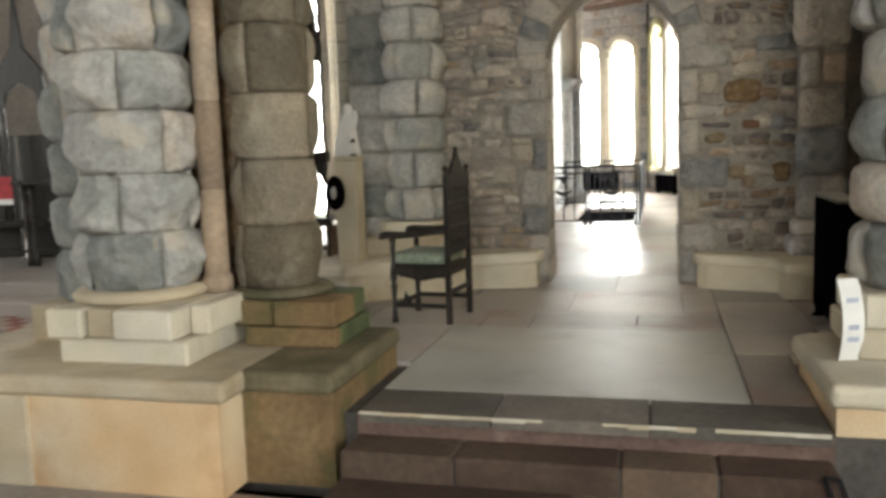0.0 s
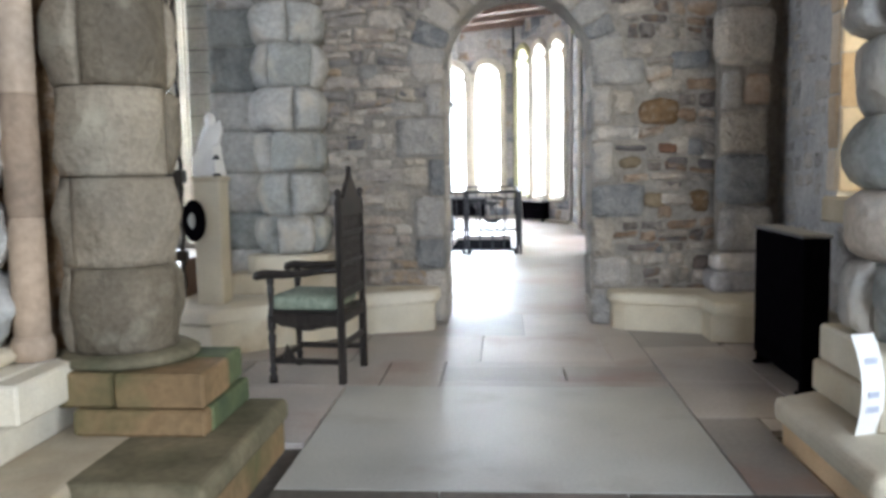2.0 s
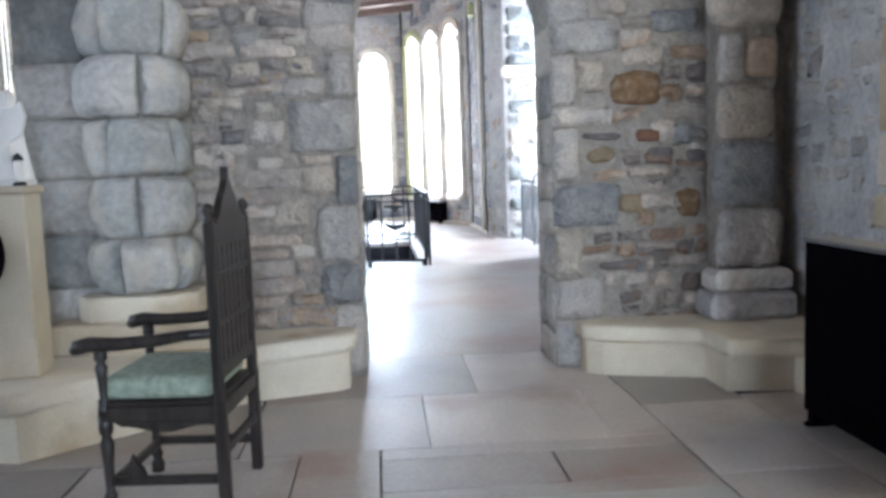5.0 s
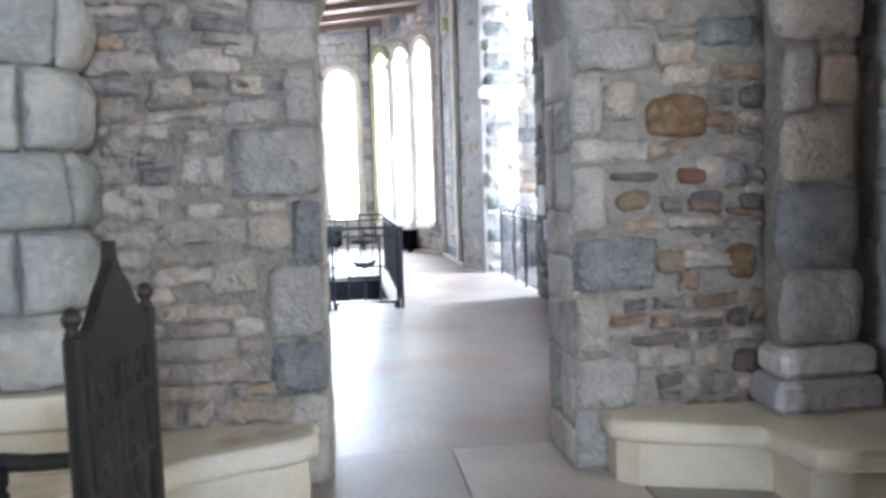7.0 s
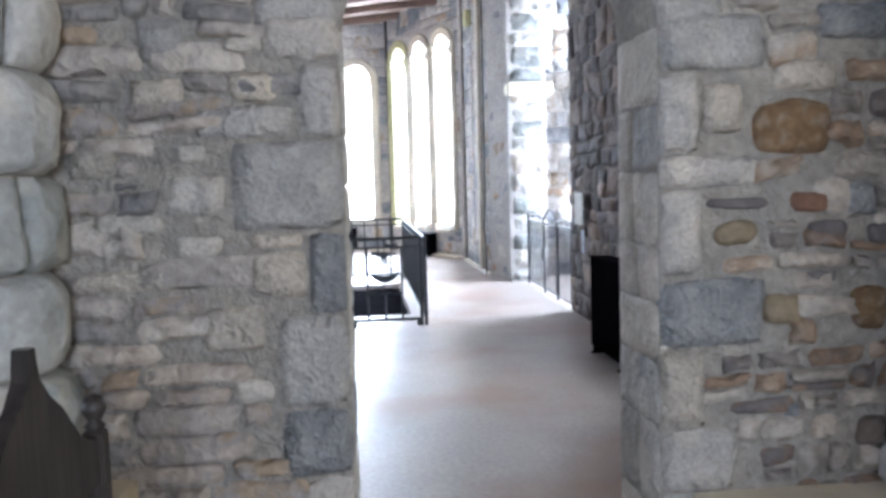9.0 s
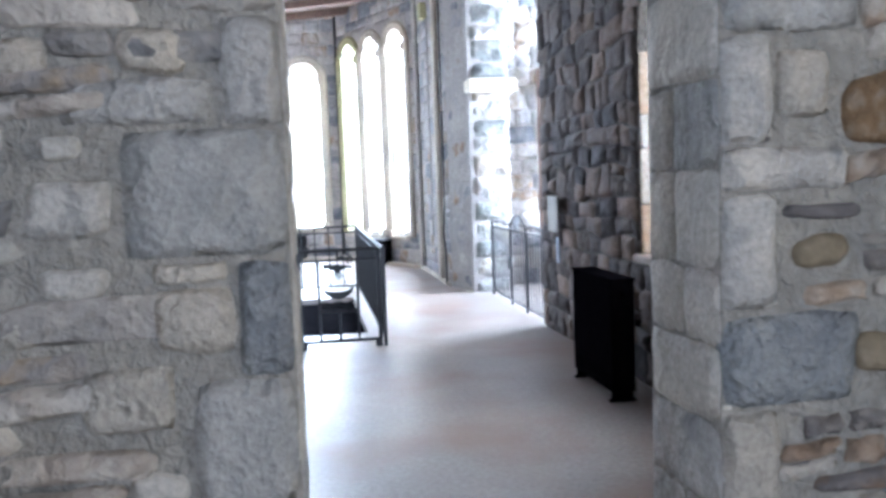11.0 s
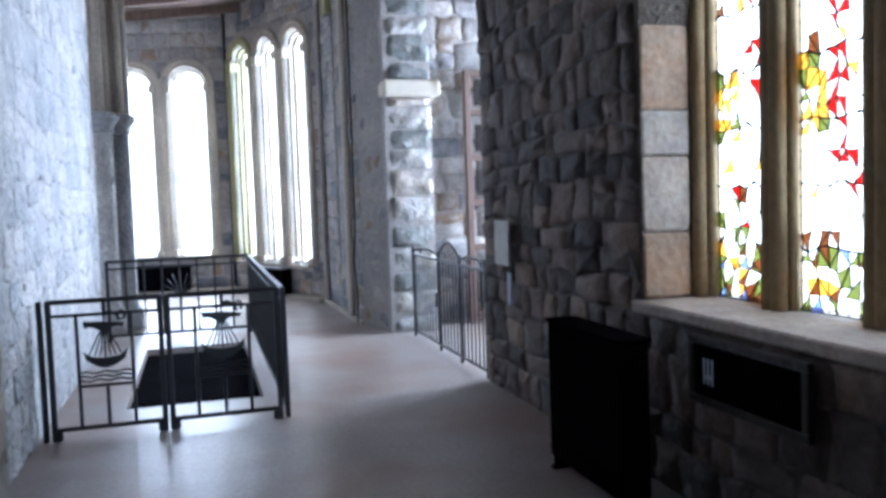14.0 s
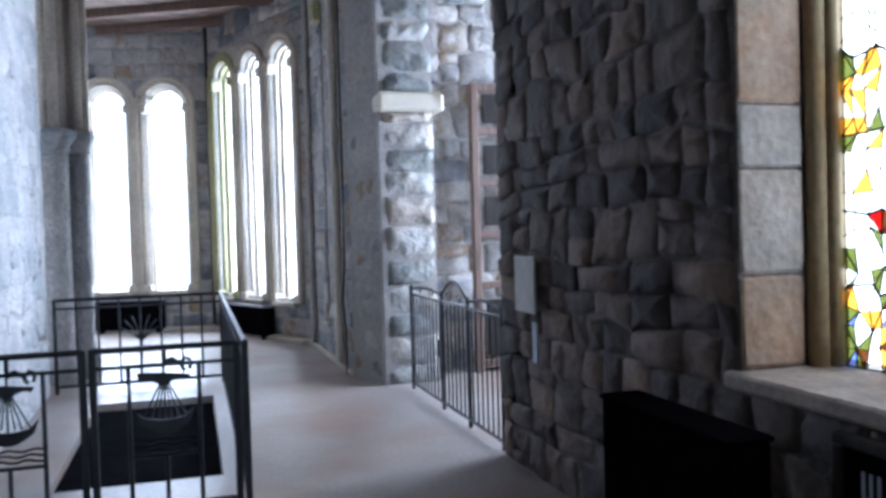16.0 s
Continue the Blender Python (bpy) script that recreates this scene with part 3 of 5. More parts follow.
    """A wall with round-headed openings through it. lights: (centre, width, spring)."""
    own = bmesh.new()
    outline_prism([(u0, v0), (u1, v0), (u1, sill), (u0, sill)], -thick, 0, own)
    edges = [u0]
    for c, w, s in lights:
        edges += [c - w / 2, c + w / 2]
    edges.append(u1)
    for a, b in zip(edges[::2], edges[1::2]):
        if b - a > 0.002:
            outline_prism([(a, sill), (b, sill), (b, v1), (a, v1)], -thick, 0, own)
    for c, w, s in lights:
        arc = [(c + math.cos(math.pi * k / 14) * w / 2, s + math.sin(math.pi * k / 14) * w / 2) for k in range(15)]
        outline_prism([(c + w / 2, v1)] + [(c - w / 2, v1)] + arc[::-1], -thick, 0, own)
    own.transform(frame_m)
    bmesh.ops.recalc_face_normals(own, faces=own.faces[:])
    return own


def arch_path(c, w, sill, spring, n=12, dw=0.0, w_off=0.0):
    r = w / 2 + dw
    pts = [(c - r, sill, w_off)]
    pts += [(c - math.cos(math.pi * k / n) * r, spring + math.sin(math.pi * k / n) * r, w_off) for k in range(n + 1)]
    pts.append((c + r, sill, w_off))
    return pts


def church_window(name, label, frame_m, lights, sill, thick, mats, glass=True):
    """Round-headed lights with moulded orders, capitals, sills and panes."""
    t = structure(name, label, "window")
    for (c, w, s), m in zip(lights, mats):
        for dw, wo, r in ((0.135, 0.02, 0.045), (0.06, 0.0, 0.05), (0.0, -0.09, 0.042), (-0.035, -0.18, 0.032)):
            part("moulding", tube([frame_m @ Vector(p) for p in arch_path(c, w, sill, s, 12, dw, wo)], r, 8), m, t, smooth=True)
        for side in (-1, 1):
            u = c + side * (w / 2 + 0.03)
            own = bmesh.new()
            own = join(None, box(u - 0.07, u + 0.07, s - 0.10, s + 0.04, -0.1, 0.07, 0.015))
            own.transform(frame_m)
            part("capital", own, m, t)
            own = box(u - 0.07, u + 0.07, sill, sill + 0.12, -0.1, 0.07, 0.015)
            own.transform(frame_m)
            part("base", own, m, t)
        own = box(c - w / 2, c + w / 2, sill - 0.05, sill + 0.02, -thick * 0.8, 0.10, 0.012)
        own.transform(frame_m)
        part("sill", own, m_frame, t)
        if glass:
            arc = [(c + math.cos(math.pi * k / 14) * w / 2, s + math.sin(math.pi * k / 14) * w / 2) for k in range(15)]
            own = outline_prism([(c - w / 2, sill + 0.02), (c + w / 2, sill + 0.02)] + arc, -thick * 0.62, -thick * 0.62 + 0.006)
            own.transform(frame_m)
            g = part("pane", own, m_clear, t)
            g.visible_shadow = False
            bars = bmesh.new()
            v = sill + 0.3
            while v < s:
                outline_prism([(c - w / 2, v), (c + w / 2, v), (c + w / 2, v + 0.012), (c - w / 2, v + 0.012)], -thick * 0.62 + 0.008, -thick * 0.62 + 0.02, bars)
                v += 0.34
            bars.transform(frame_m)
            part("glazing_bar", bars, m_lead, t)
    return t


# floors
low = structure("floor_nave", "worn brown stone floor of the nave", "floor")
part("slab", box(-14, 7, -8, 3.55, -0.6, -0.38), m_floor, low)
part("step_stone", box(-1.42, -0.3, 3.30, 3.56, -0.6, -0.255, 0.012), m_step, low)
part("step_stone", box(-0.295, 0.82, 3.30, 3.56, -0.6, -0.255, 0.012), m_step, low)
part("step", box(-1.42, 0.82, 3.57, 3.81, -0.5, -0.135, 0.0), m_joint, low)
for x0, x1 in ((-1.42, -0.86), (-0.855, -0.1), (-0.095, 0.32), (0.325, 0.82)):
    part("step_stone", box(x0, x1, 3.56, 3.82, -0.4, -0.126, 0.012), m_step, low)
chan = structure("floor_chancel", "grey stone chancel floor with steps", "floor")
part("slab", box(-14, -3.2, 3.55, 14.2, -0.5, -0.1), m_floor, chan)
part("step", box(-9, -3.4, 6.2, 6.6, -0.1, 0.03, 0.01), m_flag, chan)
part("step", box(-9, -3.4, 6.6, 13.5, -0.1, 0.14, 0.01), m_flag, chan)
land = structure("floor_landing", "raised landing of large worn flagstones", "floor")
part("riser", box(-1.42, 0.83, 3.82, 3.85, -0.5, -0.03), m_riser, land, "dark red-brown riser")
part("bed", box(-3.2, 2.4, 3.85, 8.26, -0.5, -0.03), m_joint, land)
amb = structure("floor_ambulatory", "smooth worn grey-brown ambulatory floor", "floor")
PIT = (-1.36, -0.31, 14.2, 17.0)
for x0, x1, y0, y1 in ((-5, PIT[0], 8.26, 25), (PIT[1], 6.0, 8.26, 25), (PIT[0], PIT[1], 8.26, PIT[2]), (PIT[0], PIT[1], PIT[3], 25)):
    part("slab", box(x0, x1, y0, y1, -0.3, 0.0), m_floor, amb)
# the near-black slab 7 cm down gives the opening its dark, not depth
pit = structure("vault_opening", "opening in the floor inside the railing, its dark set by colour", "floor opening")
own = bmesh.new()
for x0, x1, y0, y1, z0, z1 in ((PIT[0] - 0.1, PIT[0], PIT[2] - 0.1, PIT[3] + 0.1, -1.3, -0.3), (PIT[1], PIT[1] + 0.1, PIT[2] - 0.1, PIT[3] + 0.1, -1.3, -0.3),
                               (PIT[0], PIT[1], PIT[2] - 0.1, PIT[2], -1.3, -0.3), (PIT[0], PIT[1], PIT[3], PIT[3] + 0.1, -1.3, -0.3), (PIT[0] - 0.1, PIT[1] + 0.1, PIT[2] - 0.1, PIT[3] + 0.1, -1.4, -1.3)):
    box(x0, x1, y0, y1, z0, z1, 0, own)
part("lining", own, m_pit_black, pit)
part("slab", box(PIT[0] + 0.004, PIT[1] - 0.004, PIT[2] + 0.004, PIT[3] - 0.004, -0.2, -0.07), m_pit_black, pit, "near-black slab closing the opening")

# wall with the doorway
DL, DR, YF, YB, SPR = -0.925, 0.27, 7.80, 8.28, 2.12
DC, DW = (DL + DR) / 2, DR - DL
front = wall_frame(0, YF, 0)
wd = structure("wall_doorway", "rough rubble wall of grey and buff stones round an arched doorway", "wall")
own = arch_wall(front, -2.82, 2.4, -0.3, 6.6, -0.06, [(DC, DW, SPR)], YB - YF, m_mortar, "", "")
part("core", own, m_mortar, wd)

# wall on the window side of the landing
RX = 1.76
side = wall_frame(RX, 7.8, -90)
wr = structure("wall_landing_window", "rubble wall with a deep window recess", "wall")
own = arch_wall(side, 0, 3.6, 0, 5.2, 1.06, [(1.95, 1.6, 2.6)], 0.55, m_mortar, "", "")
part("core", own, m_lime_plaster, wr)

# ambulatory wall with the stained glass window; its backlit shade is in the colours
SX = 1.55
sw = wall_frame(SX, 13.95, -90)
was = structure("wall_stained_glass", "rough grey stone wall of the ambulatory, backlit shade in its colour", "wall")
own = arch_wall(sw, 0, 5.57, 0, 5.2, 0.95, [(3.5, 1.9, 2.45)], 0.46, m_mortar_shaded, "", "")
part("core", own, m_mortar_shaded, was)

# pale wall
pw = wall_frame(-1.86, 8.38, 90)
wp = structure("wall_pale", "pale rough-hewn stone wall lit by daylight", "wall")
own = outline_prism([(0, 0), (9.25, 0), (9.25, 5.2), (0, 5.2)], -0.5, 0)
own.transform(pw)
part("core", own, m_mortar_pale, wp)

# apse walls with the bright windows
A, B, C, D = (1.13, 20.25), (-0.15, 22.9), (-2.3, 23.5), (-4.6, 22.6)


def seg(p, q):
    return wall_frame(*p, math.degrees(math.atan2(q[1] - p[1], q[0] - p[0]))), math.hypot(q[0] - p[0], q[1] - p[1])


f1, l1 = seg(C, B)
f2, l2 = seg(B, A)
f3, l3 = seg(D, C)
f4, l4 = seg(A, (1.17, 17.45))
lights1 = [(0.55, 0.66, 3.72), (1.52, 0.66, 3.72)]
lights2 = [(0.55, 0.58, 4.02), (1.42, 0.58, 4.02), (2.29, 0.58, 4.02)]
w1 = structure("wall_apse_two_light", "grey stone apse wall with a two-light window", "wall")
part("core", arch_wall(f1, 0, l1, 0, 6.0, 0.66, lights1, 0.35, m_wall, "", ""), m_wall, w1)
w2 = structure("wall_apse_three_light", "grey stone apse wall with a three-light window", "wall")
part("core", arch_wall(f2, 0, l2, 0, 6.0, 0.55, lights2, 0.35, m_wall, "", ""), m_wall, w2)
w3 = structure("wall_apse_plain", "grey stone apse wall", "wall")
own = outline_prism([(0, 0), (l3, 0), (l3, 6), (0, 6)], -0.35, 0)
own.transform(f3)
part("core", own, m_wall, w3)
w4 = structure("wall_apse_side", "grey stone wall with a slim shaft and a narrow niche", "wall")
own = arch_wall(f4, 0, l4, 0, 6.0, 0.45, [(1.35, 0.12, 4.2)], 0.3, m_wall, "", "")
part("core", own, m_wall, w4)
own = box(1.25, 1.45, -0.0, 6.0, -0.42, -0.30)
own.transform(f4)
part("niche_back", own, m_wall, w4)
church_window("window_two_light", "bright two-light round-headed window with moulded stone", f1, lights1, 0.66, 0.35, [m_frame, m_frame])
church_window("window_three_light", "bright three-light round-headed window, moss-stained at one side", f2, lights2, 0.55, 0.35, [m_moss_frame, m_frame, m_frame])

# side chapel behind the gate
sc = structure("wall_side_chapel", "grey stone walls of the side chapel behind the gate", "wall")
part("core", box(1.93, 5.2, 17.3, 17.6, 0, 6.0), m_wall, sc)
part("core", box(1.25, 1.93, 17.47, 17.9, 0, 6.0), m_wall, sc)
part("core", box(SX, 5.2, 13.6, 13.93, 0, 6.0), m_dark_shaded, sc)
ew = wall_frame(5.0, 17.3, -90)
part("core", arch_wall(ew, 0, 3.4, 0, 6.0, 0.9, [(1.0, 1.0, 3.4), (2.3, 1.0, 3.4)], 0.35, m_wall, "", ""), m_wall, sc)
church_window("window_side_chapel", "bright tall window of the side chapel", ew, [(1.0, 1.0, 3.4), (2.3, 1.0, 3.4)], 0.9, 0.35, [m_frame, m_frame])

# chancel window wall, nave walls, ceilings: the place closed round
cw = wall_frame(-14, 13.6, 0)
CL = [(7.95, 0.95, 4.2), (9.05, 0.95, 4.2), (5.6, 0.9, 3.9), (4.4, 0.9, 3.9)]
CL.sort()
wc = structure("wall_chancel", "grey stone chancel wall with tall bright windows", "wall")
part("core", arch_wall(cw, 0, 12.0, -0.2, 7.0, 0.2, CL, 0.4, m_wall, "", ""), m_wall, wc)
church_window("window_chancel", "tall bright round-headed chancel windows", cw, CL, 0.2, 0.4, [m_frame] * 4)
wn_ = structure("wall_nave", "plain grey stone walls of the nave", "wall")
# unseen windows, added to brighten surfaces that face the far side
sv = wall_frame(-14, -8, 90)
SV = [(9.0, 1.6, 4.4), (12.0, 1.6, 4.4), (15.0, 1.6, 4.4)]
part("core", arch_wall(sv, 0, 22, -0.5, 7, 1.4, SV, 0.4, m_wall, "", ""), m_wall, wn_)
church_window("window_south", "added unseen windows of the far side wall", sv, SV, 1.4, 0.4, [m_frame] * 3)
# west windows out of view, added to light plinth fronts and doorway wall
ww = wall_frame(7.0, -8.0, 180)
part("core", arch_wall(ww, -0.4, 21.4, -0.5, 7, 1.9, [(5.2, 1.4, 4.6), (6.8, 1.4, 4.6)], 0.4, m_wall, "", ""), m_wall, wn_)
church_window("window_west", "added unseen west windows of the nave", ww, [(5.2, 1.4, 4.6), (6.8, 1.4, 4.6)], 1.9, 0.4, [m_frame] * 2)
# nave windows out of view, added as openings for fill light
nv = wall_frame(7.0, 3.9, -90)
NL = [(2.5, 1.2, 4.2), (6.0, 1.2, 4.2), (9.5, 1.2, 4.2)]
part("core", arch_wall(nv, 0, 12, -0.5, 7, 1.4, NL, 0.4, m_wall, "", ""), m_wall, wn_)
church_window("window_nave", "added unseen nave windows", nv, NL, 1.4, 0.4, [m_frame] * 3)
part("core", box(2.3, 7.4, 3.9, 4.3, -0.5, 7), m_wall, wn_)
part("core", box(6.0, 6.3, 4.3, 25, -0.5, 7), m_wall, wn_)
part("core", box(-5.4, -5.0, 13.9, 25, -0.5, 7), m_wall, wn_)
cl = structure("ceiling_nave", "dark timber nave ceiling", "ceiling")
part("boards", box(-14.4, 7.4, -8.4, 7.8, 6.6, 6.8), m_brown, cl)
part("boards", box(-14.4, -2.0, 7.8, 14.0, 6.6, 6.8), m_brown, cl)
ca = structure("ceiling_ambulatory", "pale boarded ceiling with dark timber joists", "ceiling")
part("boards", box(-5.2, 6.2, 7.85, 25, 5.06, 5.2), m_board, ca)
own = bmesh.new()
for k in range(15):
    bmx = box(-0.055, 0.055, -5.2, 5.2, 4.92, 5.057, 0.008)
    join(own, bmx, pose(-0.4, 9.0 + k * 1.05, 0, 0, 0, 62))
part("joists", own, m_brown, ca)

# daylight in the openings
def opening_light(name, frame_m, c, w, sill, top, back, radiance):
    p = frame_m @ Vector((c, (sill + top) / 2, -back))
    q = frame_m @ Vector((c, (sill + top) / 2, 1))
    window_light(name, p, q, w, top - sill, radiance)


def backdrop(frame_m, u0, u1, v0, v1, back, glow):
    """White overcast sky outside an opening."""
    own = outline_prism([(u0, v0), (u1, v0), (u1, v1), (u0, v1)], -back - 0.02, -back)
    own.transform(frame_m)
    tagged(part("backdrop", own, m_sky), "white overcast sky outside", "sky", kind="structure")


for fm, u0, u1, v0, v1, bk in ((f1, -0.6, 2.4, 0.3, 4.9, 0.75), (f2, -0.4, 3.2, 0.2, 5.0, 0.75), (ew, 0, 3.4, 0.6, 4.6, 0.8), (sw, 0.6, 5.5, 0.4, 4.6, 1.1), (side, 0.9, 3.0, 0.8, 3.8, 1.05), (cw, 3.0, 11.5, -0.1, 5.4, 0.85)):
    backdrop(fm, u0, u1, v0, v1, bk, 5)
opening_light("light_two_light", f1, 1.07, 1.9, 0.66, 3.9, 0.45, 24)
opening_light("light_three_light", f2, 1.4, 2.4, 0.55, 4.3, 0.45, 24)
opening_light("light_side_chapel", ew, 1.65, 2.5, 0.9, 4.0, 0.5, 50)
opening_light("light_stained_glass", sw, 3.5, 1.9, 0.95, 3.5, 0.8, 4.0)
opening_light("light_landing_window", side, 1.95, 1.6, 1.06, 3.5, 0.75, 10.0)
opening_light("light_chancel", cw, 9.0, 2.2, 0.5, 4.5, 0.55, 15)
opening_light("light_chancel_side", cw, 5.0, 2.2, 0.5, 4.5, 0.55, 15)
# fill lamps in the added nave windows
for c, w, s in NL:
    opening_light("light_nave", nv, c, w, 1.4, 4.9, 0.55, 15)
# added fill from the unseen far side windows
opening_light("light_south", sv, 12.0, 7.6, 1.4, 5.0, 0.55, 7)
# fill through the added west windows
opening_light("light_west", ww, 6.0, 3.0, 2.0, 5.6, 0.55, 19)

# ---- piers and plinths ----
def plinth(name, label, pts, z0, zc, z1, body, cap, over=0.05):
    t = thing(name, label, "plinth")
    part("body", prism(pts, z0, zc), body, t)
    cx, cy = sum(p[0] for p in pts) / len(pts), sum(p[1] for p in pts) / len(pts)
    big = []
    for x, y in pts:
        d = math.hypot(x - cx, y - cy)
        big.append((x + (x - cx) / d * over, y + (y - cy) / d * over))
    part("cap", prism(big, zc, z1, 0.035, seg=3), cap, t, smooth=False)
    return t


plinth("pier_plinth", "orange sandstone pier plinth with a rounded cream cap", [(-4.0, 3.46), (-2.0, 3.46), (-2.0, 4.6), (-4.0, 4.6)], -0.38, 0.11, 0.22, m_sand, m_cream)
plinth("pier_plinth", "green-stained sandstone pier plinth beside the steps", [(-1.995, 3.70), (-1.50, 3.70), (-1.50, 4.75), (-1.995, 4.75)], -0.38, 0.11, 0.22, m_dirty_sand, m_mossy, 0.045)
plinth("pier_plinth", "sandstone pier plinth beside the steps", [(0.84, 3.86), (2.3, 3.86), (2.3, 5.2), (1.5, 5.2), (0.84, 4.85)], -0.38, 0.10, 0.21, m_sand, m_cream, 0.045)
base = round_pier("round_pier", "massive rock-faced grey stone pier on a stepped cream base", -2.817, 4.12, 0.34, 0.59, 5.0, 0.325, 4, 0.05, 0.055, m_cool, m_mortar, 3, phase=-2.1, grain=(22, 15), lip=0.035)
part("lower_block", box(-3.08, -2.30, 3.70, 4.55, 0.22, 0.355, 0.012), m_cream, base, world=True)
for x0, x1 in ((-3.12, -2.90), (-2.885, -2.72), (-2.705, -2.36)):
    part("upper_block", box(x0, x1, 3.66 if x1 != -2.72 else 3.69, 4.55, 0.36, 0.52, 0.012), m_cream, base, world=True)
part("upper_block", box(-2.355, -2.24, 3.84, 4.5, 0.36, 0.52, 0.012), m_cream, base, world=True)
part("pale_block", box(-4.0, -3.1, 3.44, 3.47, -0.38, 0.108, 0.006), m_cream, base, world=True)
part("torus", lathe([(0.34, 0.52), (0.375, 0.535), (0.385, 0.56), (0.35, 0.59)], 28, m=Matrix.Translation((-2.817, 4.12, 0))), m_cream, base, smooth=True, world=True)
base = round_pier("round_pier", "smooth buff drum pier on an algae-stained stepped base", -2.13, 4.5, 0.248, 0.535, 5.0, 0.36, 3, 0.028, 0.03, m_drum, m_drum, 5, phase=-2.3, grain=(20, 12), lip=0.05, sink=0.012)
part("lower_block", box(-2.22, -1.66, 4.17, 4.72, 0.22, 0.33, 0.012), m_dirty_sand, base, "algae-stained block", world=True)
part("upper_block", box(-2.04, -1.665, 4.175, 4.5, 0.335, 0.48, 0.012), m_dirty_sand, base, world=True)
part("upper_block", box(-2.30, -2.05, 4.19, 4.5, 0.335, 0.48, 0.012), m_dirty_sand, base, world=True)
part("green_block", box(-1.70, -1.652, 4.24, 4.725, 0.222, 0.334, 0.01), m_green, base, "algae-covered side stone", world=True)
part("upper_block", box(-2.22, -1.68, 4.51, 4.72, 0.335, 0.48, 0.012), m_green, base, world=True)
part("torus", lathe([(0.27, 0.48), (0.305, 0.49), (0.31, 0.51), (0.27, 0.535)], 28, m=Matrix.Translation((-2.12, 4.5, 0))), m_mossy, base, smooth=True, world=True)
xb = round_pier("round_pier", "small rock-faced pier behind the massive one", -3.3, 4.36, 0.22, 0.45, 5.0, 0.325, 4, 0.04, 0.04, m_cool, m_mortar, 29, phase=-2.4, grain=(12, 9), lip=0.035)
part("lower_block", box(-3.62, -3.13, 4.12, 4.58, 0.22, 0.45, 0.012), m_cream, xb, world=True)
shaft = thing("slender_shaft", "slender sandstone shaft between two piers", "column")
for k in range(9):
    part("drum", lathe([(0.068, 0.62 + k * 0.5), (0.072, 0.63 + k * 0.5), (0.072, 1.11 + k * 0.5), (0.068, 1.12 + k * 0.5)], 18, m=Matrix.Translation((-2.41, 4.25, 0))), m_shaft, shaft, smooth=True)
part("core", box(-2.66, -2.2, 4.42, 4.74, 0.23, 5.0, 0.01), m_rust, shaft, "rough stone core behind the shaft")
part("foot", lathe([(0.085, 0.53), (0.088, 0.60), (0.075, 0.63)], 18, m=Matrix.Translation((-2.41, 4.25, 0))), m_shaft, shaft, smooth=True)
bb = thing("pier_backing", "squared grey stone pier behind the round one", "column")
ashlar(bb, wall_frame(0, 7.56, 0), -2.80, -2.40, 0.335, 5.0, (0.3, 0.36), (0.36, 0.44), m_cool, 12, proud=0.06, rough=0.04, rocky=True)
part("core", box(-2.79, -2.41, 7.57, 7.79, 0.335, 5.0), m_mortar, bb)
base = round_pier("round_pier", "rock-faced grey stone pier on a cream base by the doorway wall", -2.17, 7.62, 0.275, 0.64, 5.0, 0.325, 4, 0.045, 0.035, m_cool, m_mortar, 8, phase=-2.0, grain=(16, 11), lip=0.035)
part("lower_block", box(-2.62, -1.72, 7.26, 7.8, 0.33, 0.5, 0.015), m_cream, base, world=True)
part("upper_block", prism([(-2.5, 7.8), (-2.5, 7.42), (-2.4, 7.3), (-1.94, 7.3), (-1.84, 7.42), (-1.84, 7.8)], 0.5, 0.64, 0.015), m_cream, base, world=True)
plinth("bench_plinth", "cream stone bench plinth with a rounded edge", [(-1.02, 7.79), (-1.75, 7.79), (-3.15, 7.79), (-3.15, 7.0), (-2.78, 6.62), (-2.5, 6.55), (-2.1, 6.9), (-1.55, 7.38), (-1.1, 7.5), (-1.02, 7.56)][::-1][::-1], 0, 0.22, 0.33, m_cream, m_cream, 0.05)
plinth("bench_plinth", "cream stone bench plinth below a rubble wall", [(0.42, 7.79), (0.42, 7.62), (0.50, 7.54), (1.06, 7.36), (1.06, 7.06), (1.42, 7.0), (1.46, 6.6), (1.755, 6.5), (1.755, 7.79)], 0, 0.20, 0.30, m_cream, m_cream, 0.04)
cr = thing("corner_pier", "square corner pier of large grey and buff blocks", "column")
rngc = random.Random(21)
for u0, u1, v0, v1, m in ((1.23, 1.64, 0.60, 0.975, m_block), (1.21, 1.62, 0.98, 1.38, m_slate), (1.23, 1.60, 1.385, 1.71, m_buff), (1.23, 1.40, 1.715, 2.02, m_block), (1.405, 1.62, 1.75, 2.0, m_jamb), (1.18, 1.64, 2.05, 2.5, m_block),
                          (1.23, 1.62, 2.505, 2.9, m_block), (1.23, 1.64, 2.905, 3.3, m_buff), (1.22, 1.62, 3.305, 3.75, m_block), (1.23, 1.64, 3.755, 4.3, m_block), (1.23, 1.62, 4.305, 5.0, m_buff)):
    own = face_stone([(u0, v0), (u1, v0 + rngc.uniform(-0.01, 0.01)), (u1 + rngc.uniform(-0.02, 0.02), v1), (u0 + rngc.uniform(-0.02, 0.02), v1)], rngc, 0.03, 0.008, 0.25)
    own.transform(wall_frame(0, 7.60, 0))
    part("block", own, m, cr, smooth=True)
part("core", box(1.245, 1.60, 7.612, 7.79, 0.58, 5.0), m_mortar, cr)
part("foot", box(1.16, 1.70, 7.48, 7.79, 0.30, 0.46, 0.03), m_lime, cr, "whitened base block")
part("foot", box(1.20, 1.69, 7.52, 7.79, 0.46, 0.60, 0.03), m_lime, cr, "whitened base block")
